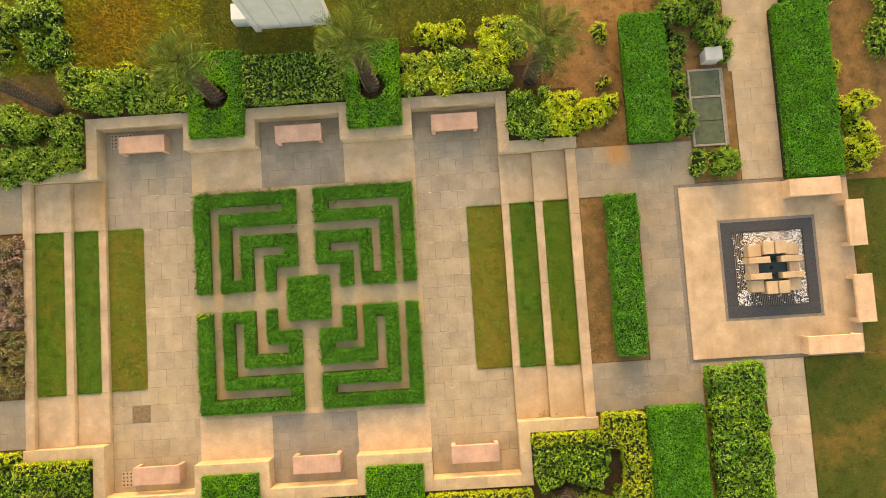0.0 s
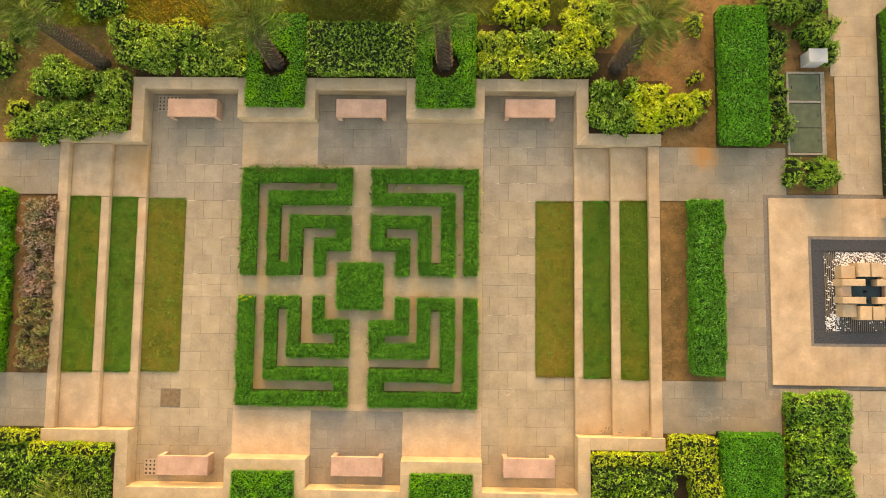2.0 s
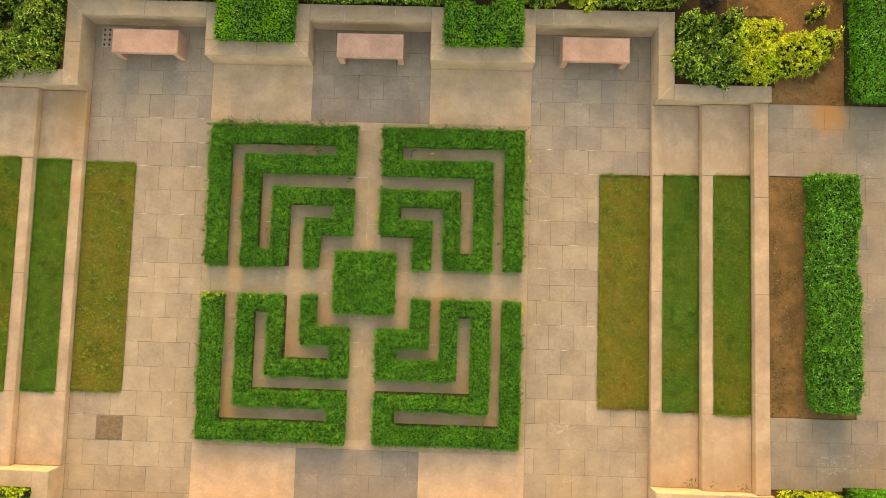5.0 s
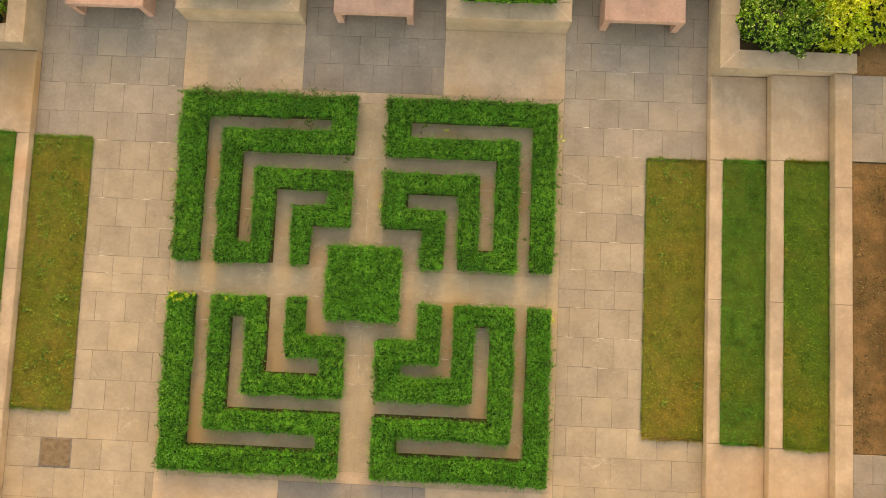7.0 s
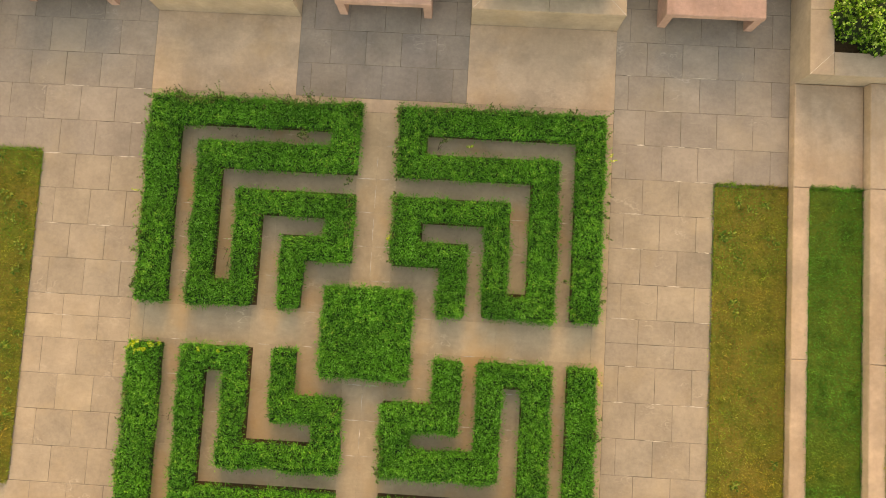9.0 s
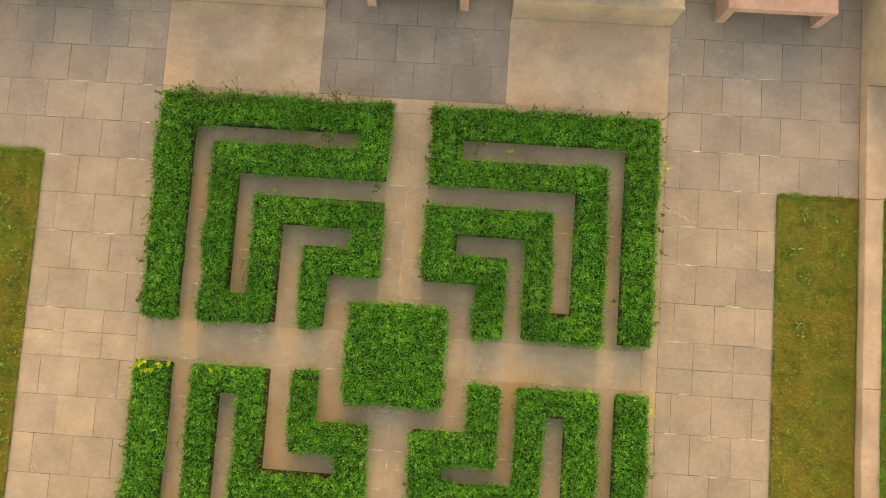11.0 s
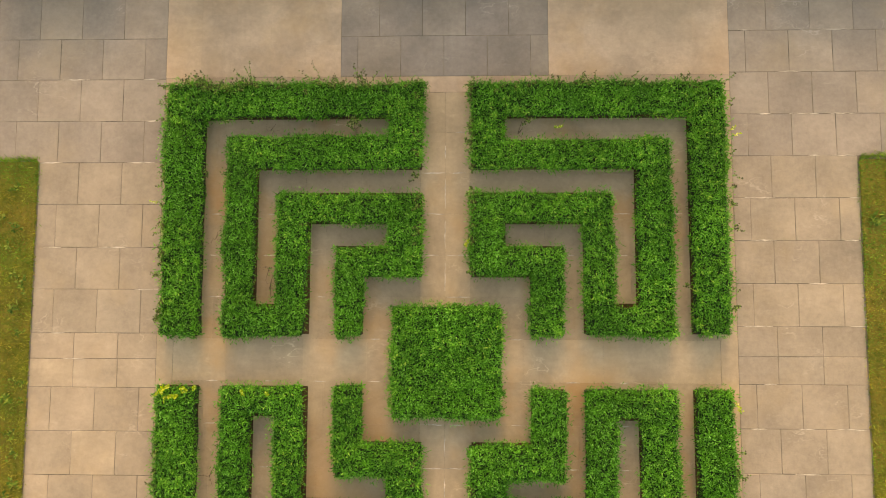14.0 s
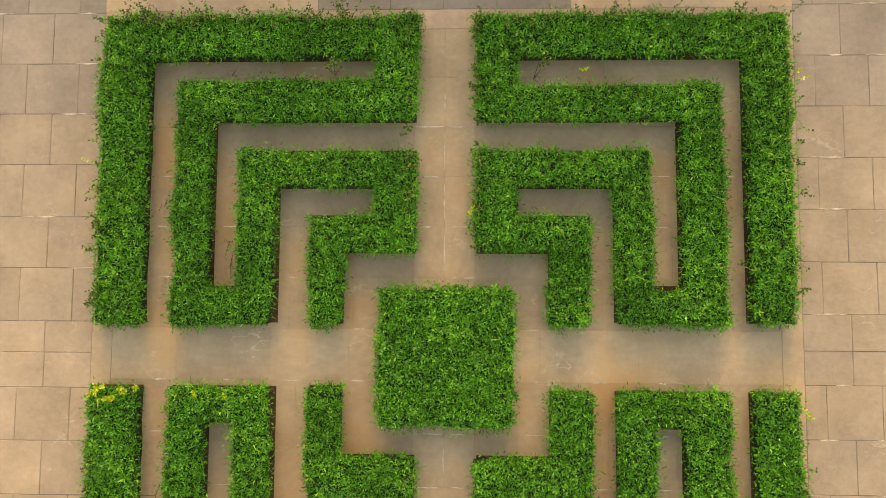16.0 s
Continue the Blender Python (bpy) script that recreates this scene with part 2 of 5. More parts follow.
M_WATER = plain("still_dark_water", (0.018, 0.045, 0.055), 0.06, blotch=0.3, scale=3, relief=0.03)
M_METAL = plain("dark_grating", (0.03, 0.03, 0.032), 0.5, 0.6, blotch=0.3, scale=20)
M_WHITE = plain("white_paint", (0.50, 0.53, 0.59), 0.5, blotch=0.14, scale=2.5, relief=0.04)
M_PALEGREY = plain("pale_grey_paint", (0.38, 0.39, 0.42), 0.55, blotch=0.15, scale=3, relief=0.04)
M_COVER = plain("green_grey_cover", (0.078, 0.098, 0.058), 0.45, blotch=0.3, scale=4, relief=0.06)
M_TRUNK = plain("palm_bark", (0.085, 0.066, 0.055), 0.9, blotch=0.75, scale=24, relief=0.8)
M_SCALE = plain("leaf_base", (0.23, 0.185, 0.155), 0.9, blotch=0.5, scale=20, relief=0.5)
M_TWIG = plain("bare_twig", (0.10, 0.07, 0.045), 0.9, blotch=0.3, scale=30)
M_IRON = plain("brown_iron_cover", (0.215, 0.145, 0.085), 0.65, 0.1, blotch=0.35, scale=12, relief=0.3)
M_BORDER = plain("pale_stone_frame", (0.26, 0.235, 0.20), 0.8, blotch=0.3, scale=10)
M_PLATE = plain("pale_stone_plate", (0.46, 0.36, 0.28), 0.75, blotch=0.25, scale=12)
M_HOLE = plain("dark_drain_hole", (0.02, 0.018, 0.016), 0.9)
M_MORTAR = plain("pale_mortar", (0.56, 0.48, 0.38), 0.9, blotch=0.6, scale=8)
M_STALK = plain("dry_flower_stalks", (0.13, 0.075, 0.040), 0.95, blotch=0.6, scale=25, relief=0.8)
# Near black: the shade between the inner twigs is put into this colour
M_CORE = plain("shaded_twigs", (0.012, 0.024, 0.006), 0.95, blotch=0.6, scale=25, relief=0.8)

GREEN = [(0.0, (0.017, 0.108, 0.008)), (0.4, (0.041, 0.230, 0.016)), (0.75, (0.084, 0.385, 0.038)), (0.92, (0.129, 0.489, 0.065)), (1.0, (0.224, 0.602, 0.150))]
DEEP = [(0.0, (0.021, 0.130, 0.008)), (0.5, (0.044, 0.260, 0.015)), (1.0, (0.090, 0.430, 0.035))]
BRIGHT = [(0.0, (0.041, 0.210, 0.010)), (0.4, (0.083, 0.380, 0.016)), (0.8, (0.152, 0.520, 0.030)), (1.0, (0.258, 0.600, 0.060))]
OLIVE = [(0.0, (0.030, 0.095, 0.011)), (0.40, (0.122, 0.280, 0.024)), (0.75, (0.314, 0.515, 0.061)), (1.0, (0.749, 0.885, 0.330))]
GOLD = [(0.0, (0.13, 0.24, 0.014)), (0.3, (0.34, 0.48, 0.024)), (0.7, (0.58, 0.68, 0.05)), (1.0, (0.88, 0.88, 0.26))]
DULL = [(0.0, (0.049, 0.148, 0.013)), (0.4, (0.140, 0.349, 0.024)), (0.8, (0.302, 0.564, 0.053)), (1.0, (0.650, 0.914, 0.211))]
LIME = [(0.0, (0.061, 0.184, 0.011)), (0.35, (0.183, 0.400, 0.022)), (0.75, (0.385, 0.616, 0.044)), (1.0, (0.648, 0.799, 0.198))]
DARKLEAF = [(0.0, (0.020, 0.081, 0.007)), (0.45, (0.092, 0.270, 0.018)), (0.75, (0.258, 0.497, 0.050)), (1.0, (0.666, 0.842, 0.300))]
L_HEDGE = foliage("clipped_hedge_leaf", [(0.0, (0.016, 0.112, 0.008)), (0.4, (0.035, 0.222, 0.016)), (0.75, (0.071, 0.355, 0.036)), (0.92, (0.110, 0.450, 0.058)), (1.0, (0.20, 0.58, 0.13))], [(0.0, (0.020, 0.125, 0.009)), (0.45, (0.044, 0.255, 0.019)), (0.8, (0.082, 0.370, 0.039)), (1.0, (0.19, 0.55, 0.11))], 0.55, clump=0.48, clump_scale=15.0, through_light=0.27)
L_PLANTER = foliage("planter_hedge_leaf", GREEN, BRIGHT, 1.2)
L_DEEP = foliage("dense_hedge_leaf", DEEP, GREEN, 1.5, through_light=0.25, clump=0.3)
L_SHOOT = foliage("young_shoot_leaf", [(0.0, (0.05, 0.24, 0.02)), (0.5, (0.095, 0.38, 0.036)), (0.9, (0.19, 0.53, 0.075)), (1.0, (0.40, 0.62, 0.10))], GREEN, 0.7)
L_BED = foliage("bed_hedge_leaf", [(0.0, (0.024, 0.14, 0.014)), (0.4, (0.056, 0.28, 0.030)), (0.85, (0.11, 0.43, 0.06)), (1.0, (0.32, 0.62, 0.20))], GREEN, 1.0, clump=0.5)
L_BRIGHT = foliage("bright_hedge_leaf", BRIGHT, GREEN, 1.6)
L_SHRUB = foliage("shrub_leaf", OLIVE, GOLD, 0.8, clump=0.9)
L_OLIVE = foliage("olive_shrub_leaf", OLIVE, DARKLEAF, 0.8, clump=0.9)
L_LOOSE = foliage("loose_hedge_leaf", [(0.0, (0.040, 0.14, 0.014)), (0.4, (0.115, 0.34, 0.034)), (0.8, (0.22, 0.50, 0.07)), (1.0, (0.52, 0.70, 0.25))], DULL, 0.9, clump=0.7)
L_SHRUB_DARK = foliage("dark_shrub_leaf", DARKLEAF, OLIVE, 0.9, clump=0.9, patchy=0.50)
L_GOLD = foliage("golden_shrub_leaf", GOLD, LIME, 1.1, clump=0.40, patchy=0.50, through_light=0.42)
L_SHRUB_SW = foliage("yellow_tipped_leaf", DARKLEAF, DULL, 1.0, clump=0.9)
L_SHRUB_SE = foliage("yellow_drift_leaf", DULL, OLIVE, 1.0, clump=0.9)
L_SPRIG = foliage("sprig_leaf", [(0.0, (0.035, 0.035, 0.014)), (0.35, (0.06, 0.075, 0.02)), (0.7, (0.09, 0.18, 0.03)), (1.0, (0.22, 0.36, 0.08))], through_light=0.15)
L_STRAW = foliage("straw_leaf", [(0.0, (0.05, 0.07, 0.015)), (0.4, (0.16, 0.15, 0.05)), (0.75, (0.40, 0.30, 0.13)), (1.0, (0.85, 0.76, 0.5))], [(0.0, (0.05, 0.10, 0.02)), (0.6, (0.22, 0.26, 0.06)), (1.0, (0.72, 0.72, 0.35))], 1.4)
L_LAWN = foliage("worn_lawn_blade", [(0.0, (0.030, 0.070, 0.010)), (0.6, (0.070, 0.135, 0.018)), (1.0, (0.15, 0.21, 0.035))], [(0.0, (0.075, 0.055, 0.014)), (0.6, (0.18, 0.115, 0.026)), (1.0, (0.30, 0.19, 0.05))], 0.7, through_light=0.15, clump=0.5)
L_GREEN_SHRUB = foliage("green_shrub_leaf", [(0.0, (0.048, 0.125, 0.016)), (0.45, (0.125, 0.285, 0.034)), (0.85, (0.25, 0.43, 0.07)), (1.0, (0.50, 0.64, 0.18))], [(0.0, (0.05, 0.155, 0.016)), (0.5, (0.125, 0.34, 0.032)), (1.0, (0.34, 0.56, 0.09))], 1.1, clump=0.7)
L_LITTER = foliage("dead_leaf", [(0.0, (0.05, 0.034, 0.016)), (0.5, (0.13, 0.085, 0.035)), (0.8, (0.16, 0.15, 0.04)), (1.0, (0.38, 0.25, 0.12))], through_light=0.1)
L_MAUVE = foliage("mauve_leaf", [(0.0, (0.06, 0.08, 0.025)), (0.35, (0.26, 0.145, 0.10)), (0.6, (0.52, 0.28, 0.28)), (0.82, (0.80, 0.54, 0.48)), (1.0, (0.95, 0.84, 0.78))], [(0.0, (0.04, 0.09, 0.02)), (0.45, (0.13, 0.19, 0.06)), (0.8, (0.48, 0.34, 0.26)), (1.0, (0.88, 0.78, 0.62))], 1.2)
L_PALM = foliage("palm_leaflet", [(0.0, (0.065, 0.12, 0.025)), (0.6, (0.14, 0.23, 0.055)), (1.0, (0.32, 0.38, 0.15))], rough=0.4)
L_TURF = foliage("turf_blade", [(0.0, (0.034, 0.168, 0.018)), (0.6, (0.068, 0.290, 0.034)), (1.0, (0.145, 0.41, 0.065))], [(0.0, (0.10, 0.12, 0.012)), (0.6, (0.22, 0.21, 0.026)), (1.0, (0.40, 0.30, 0.06))], 0.95, through_light=0.2, clump=0.7, patchy=0.535, drift=(7.7, -1.6, 0.17, 0.5, 0.4))
L_TURF_DRY = foliage("yellowed_turf_blade", [(0.0, (0.09, 0.17, 0.014)), (0.6, (0.20, 0.29, 0.030)), (0.9, (0.34, 0.41, 0.06)), (1.0, (0.54, 0.56, 0.16))], [(0.0, (0.15, 0.12, 0.016)), (0.6, (0.35, 0.24, 0.042)), (1.0, (0.56, 0.37, 0.09))], 0.6, through_light=0.2, clump=0.6, patchy=0.47, drift=(6.5, -2.4, 0.0, 1.2, 0.25))
L_TURF_OLIVE = foliage("olive_turf_blade", [(0.0, (0.060, 0.185, 0.016)), (0.6, (0.122, 0.295, 0.030)), (1.0, (0.245, 0.41, 0.06))], [(0.0, (0.12, 0.14, 0.014)), (0.6, (0.28, 0.245, 0.032)), (1.0, (0.48, 0.35, 0.07))], 0.8, through_light=0.2, clump=0.5, patchy=0.46, drift=(9.0, -2.3, 0.35, 1.3, 0.25))
L_WEED = foliage("weed_leaf", [(0.0, (0.05, 0.12, 0.015)), (0.5, (0.12, 0.23, 0.03)), (1.0, (0.36, 0.42, 0.09))], through_light=0.15)
L_ROUGH_GREEN = foliage("olive_grass_blade", [(0.0, (0.05, 0.10, 0.01)), (0.6, (0.13, 0.20, 0.018)), (1.0, (0.26, 0.32, 0.04))], [(0.0, (0.09, 0.09, 0.012)), (0.6, (0.20, 0.18, 0.02)), (1.0, (0.36, 0.30, 0.05))], 0.6, through_light=0.15, clump=0.6)
L_ROUGH = foliage("rough_grass_blade", [(0.0, (0.13, 0.20, 0.014)), (0.6, (0.31, 0.40, 0.026)), (1.0, (0.52, 0.58, 0.07))], [(0.0, (0.12, 0.13, 0.012)), (0.6, (0.28, 0.25, 0.02)), (1.0, (0.46, 0.38, 0.05))], 0.5, through_light=0.2, clump=0.9, drift=(-6.2, 10.5, 0.55, 2.7, 0.6))

# ---- building helpers ----
rng = np.random.default_rng(7)
cache = {}


def mesh_from(name, verts, faces, mat, smooth=False):
    me = bpy.data.meshes.new(name)
    me.from_pydata([tuple(v) for v in verts], [], faces)
    me.materials.append(mat)
    if smooth:
        me.shade_smooth()
    me.update()
    return me


def under(ob, parent):
    """Makes ob a part of parent, both in world places."""
    if parent is not None:
        ob.parent = parent
        ob.matrix_parent_inverse = Matrix.Translation(parent.location).inverted()
    return ob


def part(name, me, parent=None, label="", at=(0, 0, 0)):
    ob = new(name, me)
    ob.location = at
    under(ob, parent)
    return tagged(ob, label) if label else ob


def thing(name, at, label, category, group="", kind=""):
    ob = new(name)
    ob.location = at
    ob.empty_display_size = 0.2
    return tagged(ob, label, category, group, kind)


def block_mesh(sx, sy, sz, mat, c=0.006):
    """A block with chamfered upper edges, its base at z = 0."""
    key = (round(sx, 3), round(sy, 3), round(sz, 3), mat.name, c)
    if key not in cache:
        x, y = sx / 2, sy / 2
        ring = lambda a, b, z: [(-a, -b, z), (a, -b, z), (a, b, z), (-a, b, z)]
        v = ring(x, y, 0) + ring(x, y, sz - c) + ring(x - c, y - c, sz)
        f = [(3, 2, 1, 0), (8, 9, 10, 11)]
        for lo in (0, 4):
            f += [(lo + i, lo + (i + 1) % 4, lo + 4 + (i + 1) % 4, lo + 4 + i) for i in range(4)]
        cache[key] = mesh_from("block", v, f, mat)
    return cache[key]


def slab(name, x0, x1, y0, y1, z0, z1, mat, parent=None, label="", c=0.006):
    return part(name, block_mesh(x1 - x0, y1 - y0, z1 - z0, mat, c), parent, label, ((x0 + x1) / 2, (y0 + y1) / 2, z0))


def cells(name, xs, ys, z_of, mat, floor=None):
    """A stepped sheet over the grid lines xs, ys; z_of gives a cell's height, or None for no cell. Risers stand between unequal cells."""
    nx, ny = len(xs) - 1, len(ys) - 1
    z = [[z_of((xs[i] + xs[i + 1]) / 2, (ys[j] + ys[j + 1]) / 2) for j in range(ny)] for i in range(nx)]
    verts, faces, index = [], [], {}

    def v(*p):
        p = tuple(round(q, 4) for q in p)
        if p not in index:
            index[p] = len(verts)
            verts.append(p)
        return index[p]

    def level(i, j):
        return z[i][j] if 0 <= i < nx and 0 <= j < ny else None

    for i in range(nx):
        for j in range(ny):
            h = z[i][j]
            if h is None:
                continue
            x0, x1, y0, y1 = xs[i], xs[i + 1], ys[j], ys[j + 1]
            faces.append((v(x0, y0, h), v(x1, y0, h), v(x1, y1, h), v(x0, y1, h)))
            for di, dj, a, b in ((1, 0, (x1, y0), (x1, y1)), (-1, 0, (x0, y1), (x0, y0)), (0, 1, (x1, y1), (x0, y1)), (0, -1, (x0, y0), (x1, y0))):
                n = level(i + di, j + dj)
                n = floor if n is None else n
                if n is not None and n < h:
                    faces.append((v(*a, n), v(*b, n), v(*b, h), v(*a, h)))
    return mesh_from(name, verts, faces, mat)


def leaf_mesh(name, p, n, mat, length, width, spread=0.8, lift=0.35):
    """Many small folded leaves at points p with outward normals n."""
    k = len(p)
    r = rng.normal(size=(k, 3))
    r -= n * (r * n).sum(1, keepdims=True)
    r /= np.linalg.norm(r, axis=1, keepdims=True) + 1e-9
    a = r + n * (lift + 0.45 * rng.normal(size=(k, 1)))
    a /= np.linalg.norm(a, axis=1, keepdims=True)
    s = np.cross(a, n + rng.normal(size=(k, 3)) * 0.45 * spread)
    s /= np.linalg.norm(s, axis=1, keepdims=True) + 1e-9
    up = np.cross(s, a)
    ln = (length * rng.uniform(0.65, 1.3, k) * np.where(rng.random(k) < 0.06, 1.8, 1.0))[:, None]
    wd = (width * rng.uniform(0.7, 1.25, k))[:, None]
    mid = p + a * ln * 0.45 + up * wd * 0.15
    v = np.stack([p, mid - s * wd * 0.5, p + a * ln, mid + s * wd * 0.5], 1).reshape(-1, 3)
    return quads(name, v, mat)


def rosettes(name, p, n, mat, length, width, count=8):
    """Whorls of leaves at points p, opening along the normals n and upwards."""
    k = len(p)
    ax = n * 0.55 + np.array([0, 0, 0.75]) + 0.28 * rng.normal(size=(k, 3))
    ax /= np.linalg.norm(ax, axis=1, keepdims=True)
    u = np.cross(ax, rng.normal(size=(k, 3)))
    u /= np.linalg.norm(u, axis=1, keepdims=True) + 1e-9
    w = np.cross(ax, u)
    big = rng.uniform(0.7, 1.25, (k, 1))
    out = []
    for j in range(count):
        t = 2 * np.pi * (j / count) * 1.618 * 2 + rng.uniform(-0.3, 0.3, (k, 1))
        rise = 0.15 + 0.75 * (j / count) ** 1.5 + rng.uniform(-0.15, 0.15, (k, 1))
        a = u * np.cos(t) + w * np.sin(t) + ax * rise
        a /= np.linalg.norm(a, axis=1, keepdims=True)
        s = np.cross(a, ax + 0.25 * rng.normal(size=(k, 3)))
        s /= np.linalg.norm(s, axis=1, keepdims=True) + 1e-9
        ln, wd = length * big * (1.0 - 0.35 * j / count), width * big * rng.uniform(0.8, 1.2, (k, 1))
        foot = p + a * ln * 0.08
        mid = p + a * ln * 0.55 + ax * ln * 0.06
        out.append(np.stack([foot, mid - s * wd * 0.5, p + a * ln - ax * ln * 0.08, mid + s * wd * 0.5], 1))
    return quads(name, np.stack(out, 1).reshape(-1, 3), mat)


def quads(name, v, mat):
    """A mesh of separate four-cornered pieces, each split in two along its length."""
    k = len(v) // 4
    i = np.arange(k)[:, None] * 4
    f = np.concatenate([i + [0, 1, 2], i + [0, 2, 3]], 1).reshape(-1)
    me = bpy.data.meshes.new(name)
    me.vertices.add(len(v))
    me.vertices.foreach_set("co", v.astype(np.float32).ravel())
    me.loops.add(len(f))
    me.loops.foreach_set("vertex_index", f.astype(np.int32))
    me.polygons.add(2 * k)
    me.polygons.foreach_set("loop_start", (np.arange(2 * k) * 3).astype(np.int32))
    me.materials.append(mat)
    me.update(calc_edges=True)
    return me


def blades(name, p, mat, length, width, lean=0.5):
    """Upright blades of grass."""
    k = len(p)
    a = np.concatenate([rng.normal(size=(k, 2)) * lean, np.ones((k, 1))], 1)
    a /= np.linalg.norm(a, axis=1, keepdims=True)
    t = rng.uniform(0, 2 * np.pi, k)
    s = np.stack([np.cos(t), np.sin(t), 0 * t], 1)
    ln = (length * rng.uniform(0.5, 1.4, k))[:, None]
    v = np.stack([p - s * width * 0.5, p + s * width * 0.5, p + a * ln * 0.6 + s * width * 0.4, p + a * ln], 1).reshape(-1, 3)
    return quads(name, v, mat)


def sample(me_verts, me_faces, density):
    """Random points with normals over quads (as corner arrays)."""
    v = np.array(me_verts)
    q = v[np.array(me_faces)]
    e1, e2 = q[:, 1] - q[:, 0], q[:, 3] - q[:, 0]
    n = np.cross(e1, e2)
    area = np.linalg.norm(n, axis=1)
    n /= area[:, None] + 1e-12
    pick = rng.choice(len(q), int(area.sum() * density), p=area / area.sum())
    u, w = rng.random((2, len(pick)))
    return q[pick, 0] + e1[pick] * u[:, None] + e2[pick] * w[:, None], n[pick]


def hedge_body(inside, x0, x1, y0, y1, step, z0, height, wobble=0.025, shoulder=0.0, taper=0.0):
    """Corner and face lists of a clipped, slightly wavy hedge over a plan given by inside(x, y)."""
    nx, ny = max(1, round((x1 - x0) / step)), max(1, round((y1 - y0) / step))
    xs, ys = np.linspace(x0, x1, nx + 1), np.linspace(y0, y1, ny + 1)
    on = [[inside((xs[i] + xs[i + 1]) / 2, (ys[j] + ys[j + 1]) / 2) for j in range(ny)] for i in range(nx)]
    verts, faces, index = [], [], {}

    def v(i, j, top):
        if (i, j, top) not in index:
            index[i, j, top] = len(verts)
            x, y = xs[i], ys[j]
            wob = wobble * noise.noise((x * 2.3, y * 2.3, 3.1)), wobble * noise.noise((x * 2.3, y * 2.3, 9.7))
            open_side = sum(not (0 <= a < nx and 0 <= b < ny and on[a][b]) for a in (i - 1, i) for b in (j - 1, j))
            foot = Vector((0.0, 0.0))
            if taper and not top:   # the foot is drawn in under the clipped sides
                for a, dx in ((i - 1, -1), (i, 1)):
                    for b, dy in ((j - 1, -1), (j, 1)):
                        if 0 <= a < nx and 0 <= b < ny and on[a][b]:
                            foot += Vector((dx, dy))
                if foot.length:
                    foot = foot.normalized() * taper
            verts.append((x + wob[0] + foot.x, y + wob[1] + foot.y, height(x, y) - (shoulder if open_side else 0.0) if top else z0))
        return index[i, j, top]

    for i in range(nx):
        for j in range(ny):
            if not on[i][j]:
                continue
            faces.append((v(i, j, 1), v(i + 1, j, 1), v(i + 1, j + 1, 1), v(i, j + 1, 1)))
            for di, dj, a, b in ((1, 0, (i + 1, j), (i + 1, j + 1)), (-1, 0, (i, j + 1), (i, j)), (0, 1, (i + 1, j + 1), (i, j + 1)), (0, -1, (i, j), (i + 1, j))):
                p, q = i + di, j + dj
                if not (0 <= p < nx and 0 <= q < ny and on[p][q]):
                    faces.append((v(*a, 0), v(*b, 0), v(*b, 1), v(*a, 1)))
    return verts, faces


